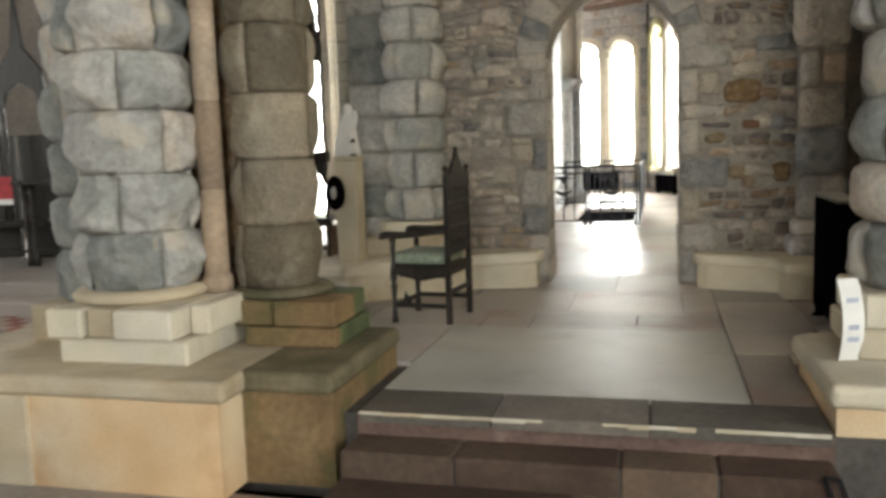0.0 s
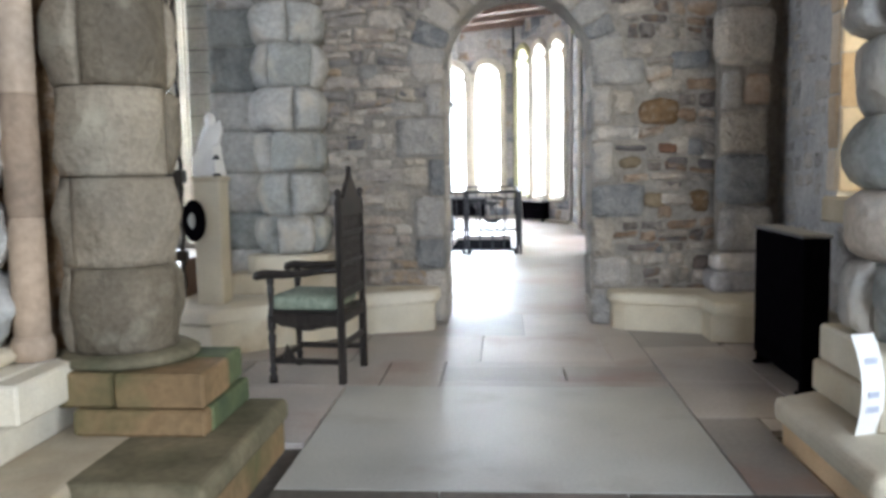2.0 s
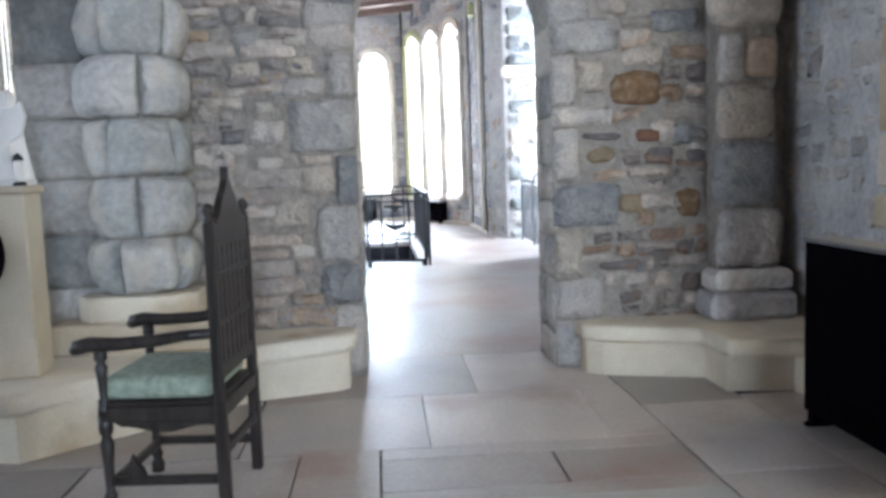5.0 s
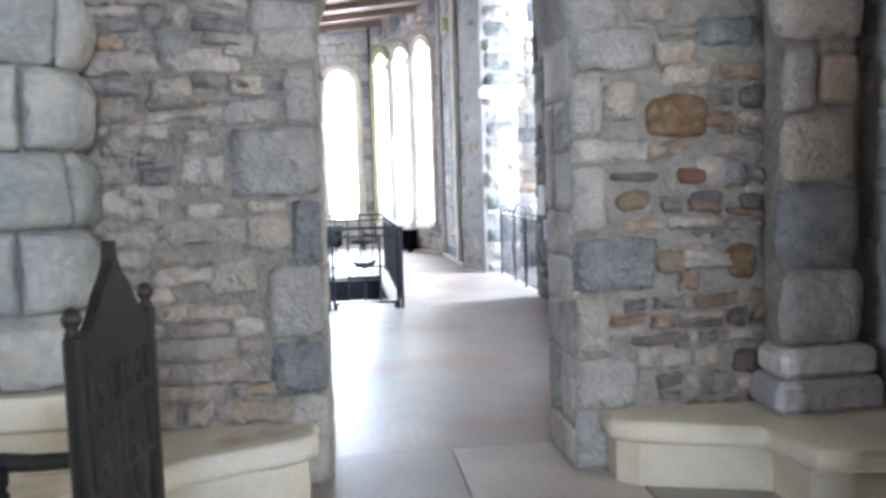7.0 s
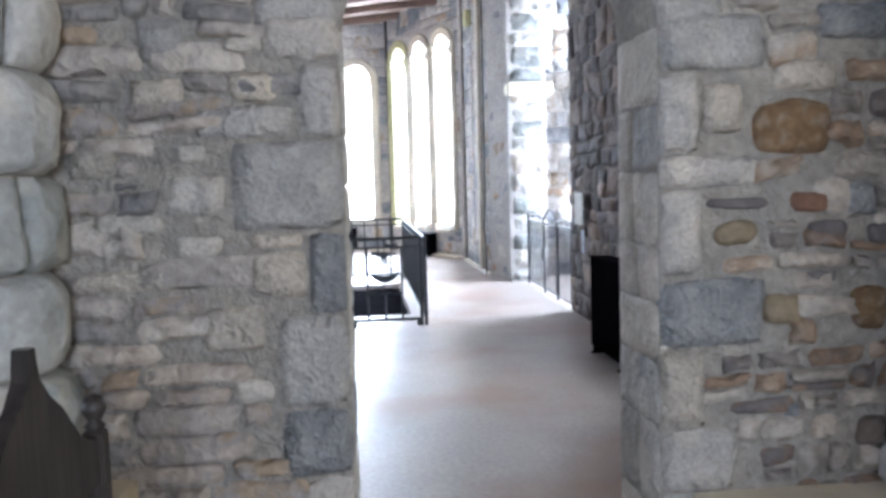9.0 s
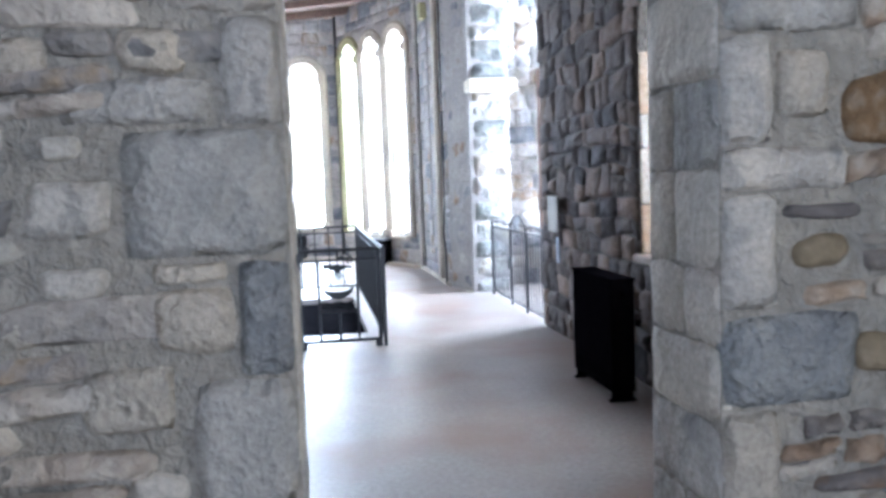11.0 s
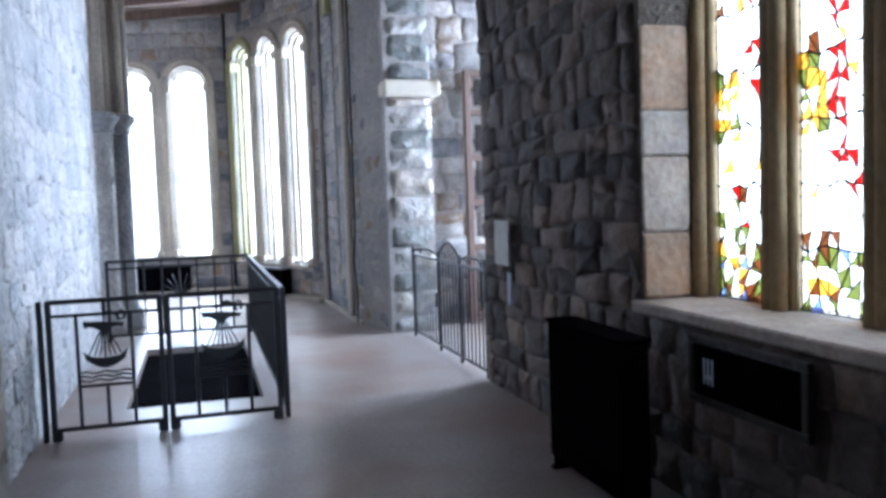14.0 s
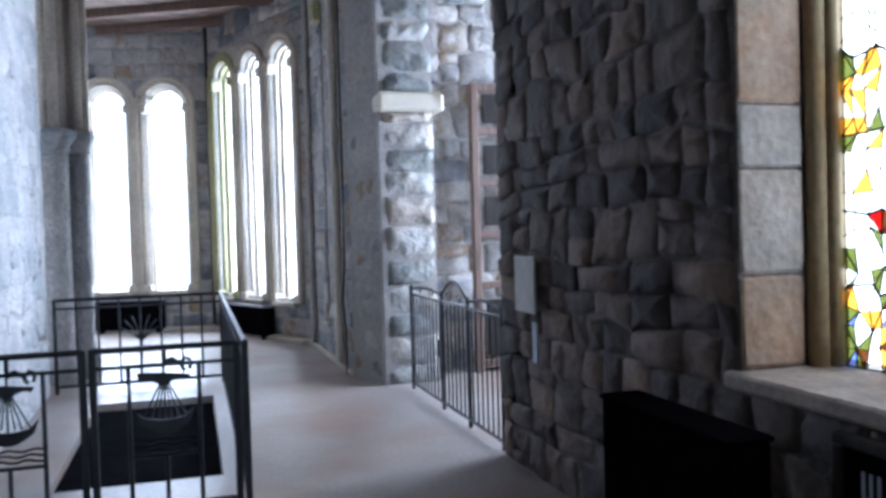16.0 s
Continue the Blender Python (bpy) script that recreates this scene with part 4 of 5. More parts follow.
rb = round_pier("round_pier", "rock-faced grey stone pier beside the steps", 1.52, 4.66, 0.43, 0.53, 5.0, 0.315, 4, 0.055, 0.03, m_cool, m_mortar, 15, phase=0.3, grain=(14, 10))
part("lower_block", box(1.02, 2.1, 4.3, 5.0, 0.21, 0.36, 0.012), m_cream, rb, world=True)
part("upper_block", box(1.05, 2.1, 4.33, 5.0, 0.36, 0.53, 0.012), m_cream, rb, world=True)

# ambulatory columns
ac = thing("clustered_column", "pale clustered shafts with a moulded capital", "column")
for x, y, r in ((-1.87, 18.5, 0.15), (-1.66, 18.72, 0.12), (-1.95, 18.9, 0.15)):
    part("shaft", lathe([(r + 0.06, 0), (r + 0.06, 0.25), (r + 0.02, 0.3), (r, 0.36), (r, 2.5)], 20, m=Matrix.Translation((x, y, 0))), m_pale, ac, smooth=True)
    part("capital", lathe([(r, 2.5), (r + 0.03, 2.53), (r + 0.01, 2.56), (r + 0.08, 2.66), (r + 0.10, 2.72), (r + 0.02, 2.76)], 20, m=Matrix.Translation((x, y, 0))), m_pale, ac, smooth=True)
    for k in range(5):
        a = k * 1.256
        part("arch_roll", lathe([(0.055, 2.72), (0.055, 5.1)], 12, m=Matrix.Translation((x + 0.09 * math.cos(a), y + 0.09 * math.sin(a), 0))), m_frame, ac, smooth=True)
gp = thing("gate_pier", "rock-faced pier lit by the side chapel window", "column")
part("core", box(1.36, 1.92, 16.74, 17.5, 0, 6.0), m_wall, gp)
ashlar(gp, wall_frame(0, 16.74, 0), 1.40, 1.92, 0.0, 2.74, (0.2, 0.32), (0.5, 0.56), m_cool, 31, proud=0.08, rough=0.05, rocky=True)
ashlar(gp, wall_frame(0, 16.74, 0), 1.40, 1.92, 2.93, 6.0, (0.2, 0.32), (0.5, 0.56), m_cool, 32, proud=0.08, rough=0.05, rocky=True)
part("string_course", box(1.34, 2.02, 16.64, 17.45, 2.74, 2.93, 0.03), m_cream, gp)
ff, fl = seg((1.17, 17.45), (1.40, 16.75))
own = outline_prism([(0, 0), (fl, 0), (fl, 6), (0, 6)], -0.2, 0.0)
own.transform(ff)
part("chamfer", own, m_wall, gp)
ashlar(gp, ff, 0.01, fl - 0.01, 0.0, 5.05, (0.2, 0.36), (0.3, 0.72), m_grey, 37, proud=0.02, rough=0.02, rocky=True)
# ---- things on the landing ----
def heater(label, x, y0, y1, z1, deep, top, legs=0.07):
    """A black storage heater standing on the floor, its long side along y."""
    t = thing("storage_heater", label, "heater", (x, (y0 + y1) / 2, 0), group="black storage heaters")
    h = (y1 - y0) / 2
    part("casing", box(0, deep, -h, h, legs, z1 - 0.02, 0.012, seg=2), m_black, t)
    part("top_plate", box(-0.008, deep + 0.008, -h - 0.008, h + 0.008, z1 - 0.02, z1, 0.006), top, t)
    for y in (-h + 0.04, h - 0.04):
        part("leg", box(0.01, deep - 0.01, y - 0.025, y + 0.025, 0, legs, 0.008), m_black, t)
        part("foot", box(-0.01, deep + 0.01, y - 0.02, y + 0.02, 0, 0.02, 0.005), m_black, t)
    for k in range(int(h * 2 / 0.05) - 1):
        part("louvre", box(-0.004, 0.0, -h + 0.04 + k * 0.05, -h + 0.05 + k * 0.05, 0.12, 0.2), m_black, t)
    part("control_dial", lathe([(0.02, 0), (0.02, 0.015), (0.015, 0.02)], 12, m=Matrix.Translation((deep * 0.5, -h, z1 - 0.1)) @ pose(0, 0, 0, 90)), m_black, t)
    return t


# only the first heater's top has the highlight in its colour
heater("black storage heater with a highlight coloured into its top", 1.18, 5.60, 6.46, 0.90, 0.15, m_heater_highlight)
heater("black storage heater below the stained glass window", 1.12, 10.9, 11.72, 0.86, 0.17, m_black)


def turned(z0, z1, r, n=14, m=None):
    """A turned leg with rings and a swell."""
    h = z1 - z0
    pr = [(r, z0), (r, z0 + 0.10 * h), (r * 0.62, z0 + 0.14 * h), (r * 0.95, z0 + 0.2 * h), (r * 0.6, z0 + 0.25 * h), (r * 0.72, z0 + 0.5 * h), (r * 0.98, z0 + 0.72 * h),
          (r * 0.6, z0 + 0.78 * h), (r, z0 + 0.84 * h), (r, z1)]
    return lathe(pr, n, m=m)


def armchair():
    """Faces -x in its own frame; origin on the floor under the middle of the seat."""
    t = thing("armchair", "tall dark oak armchair with carved back and green cushion", "chair", (-1.628, 6.10, 0), -6.0)
    fx, bx, hy = -0.222, 0.222, 0.236
    for y in (-hy, hy):
        part("front_leg", turned(0.0, 0.40, 0.027, m=Matrix.Translation((fx, y, 0))), m_oak, t, smooth=True)
        part("arm_post", turned(0.40, 0.655, 0.024, m=Matrix.Translation((fx, y, 0))), m_oak, t, smooth=True)
        own = box(bx - 0.022, bx + 0.022, y - 0.022, y + 0.022, 0, 0.45, 0.006)
        box(bx - 0.02, bx + 0.02, y - 0.02, y + 0.02, 0.44, 1.12, 0.008, own)
        post = part("back_post", own, m_oak, t)
        part("ball_finial", lathe([(0.012, 1.115), (0.02, 1.125), (0.012, 1.135), (0.022, 1.15), (0.024, 1.162), (0.016, 1.18), (0.004, 1.186)], 14, m=Matrix.Translation((bx, y, 0))), m_oak, post, smooth=True)
        arm = [(bx - 0.01, y, 0.70), (bx - 0.12, y, 0.695), (0.0, y * 1.02, 0.68), (-0.14, y * 1.06, 0.672), (fx - 0.03, y * 1.1, 0.675), (fx - 0.075, y * 1.1, 0.665), (fx - 0.09, y * 1.1, 0.645)]
        part("armrest", tube(arm, [0.02, 0.022, 0.024, 0.026, 0.03, 0.03, 0.018], 10), m_oak, t, smooth=True)
        part("side_stretcher", box(fx, bx, y - 0.014, y + 0.014, 0.12, 0.155, 0.004), m_oak, t)
        part("seat_rail", box(fx, bx, y - 0.018, y + 0.018, 0.37, 0.43, 0.005), m_oak, t)
        apron = [(fx + 0.03, 0.372), (bx - 0.02, 0.372), (bx - 0.02, 0.35)]
        apron += [(bx - 0.02 - (bx - fx - 0.05) * k / 12, 0.352 - 0.018 * math.sin(math.pi * k / 12) + 0.008 * math.sin(3 * math.pi * k / 12)) for k in range(1, 12)]
        own = outline_prism(apron[::-1] + [(fx + 0.03, 0.35)][:0], -0.009, 0.009)
        own.transform(Matrix(((1, 0, 0, 0), (0, 0, 1, y), (0, 1, 0, 0), (0, 0, 0, 1))))
        bmesh.ops.recalc_face_normals(own, faces=own.faces[:])
        part("shaped_apron", own, m_oak, t)
    for x, z in ((fx + 0.02, 0.12), (bx, 0.22)):
        part("cross_stretcher", box(x - 0.013, x + 0.013, -hy, hy, z, z + 0.035, 0.004), m_oak, t)
    part("seat_rail", box(fx - 0.018, fx + 0.018, -hy, hy, 0.37, 0.43, 0.005), m_oak, t)
    part("seat_rail", box(bx - 0.018, bx + 0.018, -hy, hy, 0.37, 0.43, 0.005), m_oak, t)
    part("seat", box(fx - 0.02, bx, -hy - 0.01, hy + 0.01, 0.43, 0.445, 0.005), m_oak, t)
    cu = box(fx - 0.01, bx - 0.03, -hy + 0.005, hy - 0.005, 0.447, 0.53, 0.03, seg=3)
    for v in cu.verts:
        if v.co.z > 0.5:
            v.co.z += 0.02 * (1 - (v.co.y / hy) ** 2) + 0.012 * noise.noise(v.co * 9)
    part("cushion", cu, m_cushion, t, "faded green seat cushion", smooth=True)
    # carved back: frame, pierced splat and peaked crest
    for z0, z1 in ((0.52, 0.575), (0.72, 0.745), (0.90, 0.925)):
        part("back_rail", box(bx - 0.014, bx + 0.014, -hy + 0.02, hy - 0.02, z0, z1, 0.004), m_oak, t)
    crest = [(-hy + 0.02, 1.02), (hy - 0.02, 1.02), (hy - 0.02, 1.10), (0.15, 1.13), (0.09, 1.20), (0.045, 1.235), (0.018, 1.27), (0.01, 1.32), (-0.01, 1.32), (-0.018, 1.27), (-0.045, 1.235), (-0.09, 1.20), (-0.15, 1.13), (-hy + 0.02, 1.10)]
    own = outline_prism(crest, -0.014, 0.014)
    own.transform(Matrix(((0, 0, 1, bx), (1, 0, 0, 0), (0, 1, 0, 0), (0, 0, 0, 1))))
    part("crest_rail", own, m_oak, t)
    for k in range(6):
        y = -0.155 + k * 0.062
        part("pierced_slat", box(bx - 0.010, bx + 0.010, y - 0.025, y + 0.025, 0.57, 1.03, 0.005), m_oak, t)
    knots = bmesh.new()
    for z in (0.64, 0.79, 0.86, 0.97):
        for k in range(5):
            join(knots, lathe([(0.004, -0.013), (0.017, -0.006), (0.017, 0.006), (0.004, 0.013)], 8), Matrix.Translation((bx, -0.124 + k * 0.062, z)) @ pose(0, 0, 0, 0, 90))
    tagged(part("carving", knots, m_oak, t, smooth=True), kind="stuff")
    own = outline_prism([(-0.03, 0.155), (0.05, 0.155), (0.03, 0.21), (0.005, 0.235), (-0.005, 0.26), (-0.02, 0.20)], -0.012, 0.012)
    own.transform(Matrix(((1, 0, 0, fx + 0.10), (0, 0, 1, -hy + 0.0), (0, 1, 0, -0.02), (0, 0, 0, 1))))
    part("bracket", own, m_oak, t)
    return t


armchair()

ped = thing("pedestal", "cream stone pedestal standing on the bench plinth", "pedestal", (-2.60, 6.94, 0.33))
part("shaft", box(-0.10, 0.10, -0.10, 0.10, 0.0, 0.90, 0.008), m_cream, ped)
part("top_slab", box(-0.115, 0.115, -0.115, 0.115, 0.90, 0.94, 0.01), m_cream, ped)
part("oval_plaque", lathe([(0.13, -0.02), (0.135, 0.0), (0.115, 0.018), (0.1, 0.01), (0.02, 0.012)], 24, m=pose(-0.10, -0.11, 0.62, 90, 0, -18) @ Matrix.Diagonal((0.75, 1.15, 1, 1))), m_black, ped, "black oval plaque", smooth=True)
part("relief", lathe([(0.05, 0.0), (0.04, 0.014), (0.02, 0.02), (0.001, 0.022)], 20, m=pose(-0.104, -0.122, 0.62, 90, 0, -18) @ Matrix.Diagonal((0.6, 1.15, 1, 1))), m_card, ped, "pale cameo relief", smooth=True)


def statuette():
    """A white draped figure with a raised wing: one plain mesh."""
    own = box(-0.10, 0.10, -0.085, 0.085, 0.0, 0.03, 0.008)
    rings = []
    for k in range(15):
        t = k / 14
        r = 0.095 * (1 - t) ** 0.55 + 0.02
        z = 0.03 + 0.36 * t
        ring = []
        for i in range(18):
            a = 2 * math.pi * i / 18
            q = r * (1 + 0.13 * math.sin(a * 5 + t * 3) * (1 - t) + 0.06 * math.sin(a * 9))
            ring.append(own.verts.new((q * math.cos(a) - 0.015 + 0.03 * t, q * math.sin(a) * 0.85, z)))
        rings.append(ring)
    for ra, rb in zip(rings, rings[1:]):
        for i in range(18):
            own.faces.new((ra[i], ra[(i + 1) % 18], rb[(i + 1) % 18], rb[i]))
    own.faces.new(rings[-1])
    ball = bmesh.new()
    bmesh.ops.create_uvsphere(ball, u_segments=14, v_segments=10, radius=0.045)
    join(own, ball, Matrix.Translation((0.015, 0, 0.41)) @ Matrix.Diagonal((0.9, 0.95, 1.15, 1)))
    wing = outline_prism([(-0.10, 0.05), (0.03, 0.20), (0.10, 0.24), (0.125, 0.33), (0.11, 0.40), (0.06, 0.36), (-0.02, 0.26), (-0.09, 0.14)], -0.018, 0.018)
    join(own, wing, Matrix(((1, 0, 0, 0), (0, 0, -1, -0.065), (0, 1, 0, 0), (0, 0, 0, 1))))
    bmesh.ops.recalc_face_normals(own, faces=own.faces[:])
    return own


tagged(part("statuette", statuette(), m_white, smooth=False), "white plaster winged statuette on a cream pedestal", "statuette").matrix_world = pose(-2.60, 6.94, 1.27)
lan = thing("lantern", "small black lantern with pale glass beside the statuette", "lantern", (-2.52, 6.86, 1.27))
part("glass", lathe([(0.018, 0.02), (0.022, 0.06), (0.018, 0.12)], 12), m_paper, lan, "pale lantern glass", smooth=True)
part("base", lathe([(0.03, 0.0), (0.03, 0.012), (0.02, 0.02)], 12), m_iron, lan, smooth=True)
part("cap", lathe([(0.026, 0.12), (0.02, 0.14), (0.004, 0.155)], 12), m_iron, lan, smooth=True)


def twist(x, y, z0, z1, r, n=110):
    """A barley-twist post."""
    own = bmesh.new()
    rings = []
    for k in range(n + 1):
        z = z0 + (z1 - z0) * k / n
        ph = k * 0.9
        rings.append([own.verts.new((x + r * 0.28 * math.cos(ph) + r * 0.75 * math.cos(a * math.pi / 4), y + r * 0.28 * math.sin(ph) + r * 0.75 * math.sin(a * math.pi / 4), z)) for a in range(8)])
    for a, b in zip(rings, rings[1:]):
        for i in range(8):
            own.faces.new((a[i], a[(i + 1) % 8], b[(i + 1) % 8], b[i]))
    return own


stall = thing("canopied_stall", "black carved oak stall with barley-twist posts and pointed canopy", "stall", (-2.9, 7.1, 0.0))
for x, y, z0, z1 in ((-2.93, 7.2, -0.1, 2.75), (-3.38, 7.2, -0.1, 2.75), (-3.82, 7.2, -0.1, 2.75)):
    part("twist_post", twist(x, y, z0, z1, 0.022), m_oak, stall, smooth=True, world=True)
    part("finial", lathe([(0.03, z1), (0.045, z1 + 0.03), (0.02, z1 + 0.06), (0.03, z1 + 0.1), (0.005, z1 + 0.22)], 12, m=Matrix.Translation((x, y, 0))), m_oak, stall, smooth=True, world=True)
for z0, z1, d in ((1.22, 1.32, 0.06), (0.62, 0.70, 0.04), (0.15, 0.32, 0.2)):
    part("rail", box(-3.85, -2.9, 7.2 - d, 7.2 + d, z0, z1, 0.01), m_oak, stall, world=True)
for k in range(2):
    cx = -3.155 - k * 0.445
    own = bmesh.new()
    arc = [(cx + 0.20 * math.cos(math.pi * i / 10), 1.02 + 0.16 * math.sin(math.pi * i / 10)) for i in range(11)]
    outline_prism([(cx + 0.21, 1.22), (cx - 0.21, 1.22)] + arc[::-1], -0.02, 0.02, own)
    own.transform(wall_frame(0, 7.2, 0))
    part("arched_panel", own, m_oak, stall, world=True)
    own = outline_prism([(cx - 0.21, 2.15), (cx - 0.17, 2.15), (cx - 0.10, 2.38), (cx, 2.5), (cx + 0.10, 2.38), (cx + 0.17, 2.15), (cx + 0.21, 2.15), (cx + 0.17, 2.6), (cx, 3.2), (cx - 0.17, 2.6)], -0.05, 0.05)
    own.transform(wall_frame(0, 7.2, 0))
    bmesh.ops.recalc_face_normals(own, faces=own.faces[:])
    part("canopy", own, m_oak, stall, world=True)
    part("seat", box(cx - 0.2, cx + 0.2, 7.25, 7.6, 0.38, 0.44, 0.01), m_oak, stall, world=True)
part("side_panel", box(-2.98, -2.93, 7.24, 7.7, -0.1, 0.62, 0.01), m_brown, stall, "brown oak end panel", world=True)

leaf = thing("leaflet", "curved white printed leaflet leaning on the pier base", "leaflet", (0.99, 4.275, 0.21), 20)
own = bmesh.new()
rows = []
for k in range(9):
    s = k / 8
    y, z = 0.03 - 0.075 * math.sin(s * 1.9) * 0.9 + 0.10 * s * s, 0.40 * s
    rows.append([own.verts.new((-0.055, y, z)), own.verts.new((0.055, y, z)), own.verts.new((0.055, y + 0.004, z)), own.verts.new((-0.055, y + 0.004, z))])
for a, b in zip(rows, rows[1:]):
    for i in range(4):
        own.faces.new((a[i], a[(i + 1) % 4], b[(i + 1) % 4], b[i]))
own.faces.new(rows[0])
own.faces.new(rows[-1])
bmesh.ops.recalc_face_normals(own, faces=own.faces[:])
part("sheet", own, m_paper, leaf)
for z, w in ((0.30, 0.03), (0.17, 0.025), (0.11, 0.03)):
    s = z / 0.40
    y = 0.03 - 0.075 * math.sin(s * 1.9) * 0.9 + 0.10 * s * s
    part("printed_bar", box(-w, w, y - 0.004, y - 0.001, z - 0.012, z + 0.012), m_ink, leaf)
hr = thing("floor_handrail", "small black iron bracket at the foot of the steps", "bracket", (0.74, 3.5, -0.255))
part("bar", tube([(0.0, 0.08, 0.14), (0.02, -0.02, 0.08), (0.035, -0.1, 0.02), (0.03, -0.2, 0.0)], 0.012, 8), m_iron, hr, smooth=True)
part("bar", tube([(0.0, 0.08, 0.14), (0.06, 0.06, 0.14), (0.085, -0.1, 0.02), (0.09, -0.2, 0.0)], 0.012, 8), m_iron, hr, smooth=True)

# choir stalls and tiled floor of the chancel
for i in range(3):
    x = -7.9 + i * 0.75
    t = thing("choir_stall", "black oak choir stall with a pinnacled canopy", "stall", (x, 8.3, 0.14), group="choir stalls")
    part("back_panel", box(-0.34, 0.34, 0.2, 0.26, 0, 1.5, 0.01), m_oak, t)
    part("seat", box(-0.34, 0.34, -0.25, 0.2, 0.42, 0.48, 0.01), m_oak, t)
    part("desk", box(-0.36, 0.36, -0.62, -0.42, 0.92, 0.97, 0.01), m_oak, t)
    for sx in (-0.33, 0.33):
        part("leg", turned(0, 0.92, 0.035, m=Matrix.Translation((sx, -0.52, 0))), m_oak, t, smooth=True)
        part("post", turned(0.45, 1.95, 0.03, m=Matrix.Translation((sx, 0.0, 0))), m_oak, t, smooth=True)
    part("stretcher", box(-0.33, 0.33, -0.535, -0.505, 0.15, 0.19, 0.005), m_oak, t)
    own = outline_prism([(-0.36, 1.75), (-0.30, 1.75), (-0.2, 2.0), (0, 2.12), (0.2, 2.0), (0.30, 1.75), (0.36, 1.75), (0.3, 2.25), (0.08, 2.5), (0, 3.1), (-0.08, 2.5), (-0.3, 2.25)], -0.03, 0.03)
    own.transform(Matrix(((1, 0, 0, 0), (0, 0, -1, -0.05), (0, 1, 0, 0), (0, 0, 0, 1))))
    bmesh.ops.recalc_face_normals(own, faces=own.faces[:])
    part("canopy", own, m_oak, t)
fr = thing("altar_cloth", "folded red cloth with a white fringe hanging on a choir stall", "cloth", (-7.05, 7.68, 1.13))
part("cloth", box(-0.15, 0.15, 0.0, 0.02, -0.22, 0.03, 0.006), m_red, fr)
part("fringe", box(-0.15, 0.15, 0.003, 0.017, -0.28, -0.221), m_white, fr, "white fringe")

# ---- things in the ambulatory ----
def bar(x, y, z0, z1, r=0.012):
    return lathe([(r, z0), (r, z1)], 8, m=Matrix.Translation((x, y, 0)))


def rod(p, q, r):
    return tube([p, q], r, 8)


def ship(cx, cz, s, y, parent):
    """A small iron galley with a sail, shrouds and waves, in x, z about cx, cz."""
    up = Matrix(((s, 0, 0, cx), (0, 0, -1, y), (0, s * 1.3, 0, cz), (0, 0, 0, 1)))

    def shape(pts, name, under, label=""):
        own = outline_prism(pts, -0.006, 0.006)
        own.transform(up)
        bmesh.ops.recalc_face_normals(own, faces=own.faces[:])
        ob = part(name, own, m_iron, under, label, world=under is parent)
        return ob

    def line(pts, name, under, r):
        own = tube([(cx + a * s, y, cz + b * s * 1.3) for a, b in pts], r, 5)
        part(name, own, m_iron, under)

    hull = [(-0.17, 0.02)] + [(-0.15 + 0.30 * k / 10, -0.035 - 0.055 * math.sin(math.pi * k / 10)) for k in range(11)] + [(0.18, 0.035), (0.13, -0.005)] + [(0.12 - 0.24 * k / 8, -0.012 - 0.012 * math.sin(math.pi * k / 8)) for k in range(9)]
    body = shape(hull, "galley", parent, "cut iron galley with sail and waves")
    sail = [(-0.16, 0.21)] + [(-0.15 + 0.29 * k / 8, 0.168 - 0.012 * math.sin(math.pi * k / 8) + 0.012 * math.sin(3 * math.pi * k / 8)) for k in range(9)] + [(0.16, 0.19), (0.0, 0.205)]
    shape(sail[::-1], "sail", body)
    shape([(0.0, 0.235), (0.05, 0.255), (0.1, 0.235), (0.13, 0.25), (0.125, 0.27), (0.09, 0.262), (0.05, 0.28), (0.0, 0.265)], "pennant", body)
    line([(0, -0.02), (0, 0.27)], "mast", body, 0.006)
    for x in (-0.13, -0.08, -0.04, 0.04, 0.08, 0.13):
        line([(x, -0.01), (x * 0.12, 0.17)], "shroud", body, 0.005)
    for k in range(3):
        line([(-0.2 + 0.04 * i, -0.115 - 0.026 * k + 0.007 * math.sin(i * 1.6 + k)) for i in range(11)], "wave", body, 0.007)
    line([(0.135 + 0.03 * math.cos(a * 0.9), 0.24 + 0.03 * math.sin(a * 0.9)) for a in range(-1, 6)], "scroll", body, 0.011)


RY, RL, RR, RB = 13.45, -1.80, -0.19, 17.7
rail = thing("iron_railing", "black wrought iron railing with galley panels round a floor opening", "railing", ((RL + RR) / 2, RY, 0))
for x, y in ((RL, RY), (RL + 0.055, RY), (-1.035, RY), (-0.985, RY), (RR - 0.05, RY), (RR, RY), (RR, RB), (RL, RB)):
    post = part("post", box(x - 0.018, x + 0.018, y - 0.018, y + 0.018, 0, 0.955, 0.004), m_iron, rail, world=True)
for x0, x1 in ((RL + 0.055, -1.035), (-0.985, RR - 0.05)):
    w = x1 - x0
    for z, r in ((0.945, 0.017), (0.85, 0.011), (0.075, 0.016)):
        part("rail", rod((x0, RY, z), (x1, RY, z), r), m_iron, rail, world=True)
    u1, u2, um = x0 + 0.24 * w, x0 + 0.73 * w, x0 + 0.49 * w
    for u, top in ((u1, 0.85), (u2, 0.85), (um, 0.36)):
        part("bar", bar(u, RY, 0.075, top), m_iron, rail, world=True)
    part("bar", bar(x0 + 0.49 * w, RY, 0.85, 0.945), m_iron, rail, world=True)
    part("rail", rod((u1, RY, 0.36), (u2, RY, 0.36), 0.011), m_iron, rail, world=True)
    ship((u1 + u2) / 2, 0.575, (u2 - u1) / 0.42, RY, rail)
    for x in (x0 + 0.02, x1 - 0.02):
        part("foot", box(x - 0.03, x + 0.03, RY - 0.02, RY + 0.02, 0.0, 0.07, 0.01), m_iron, rail, world=True)
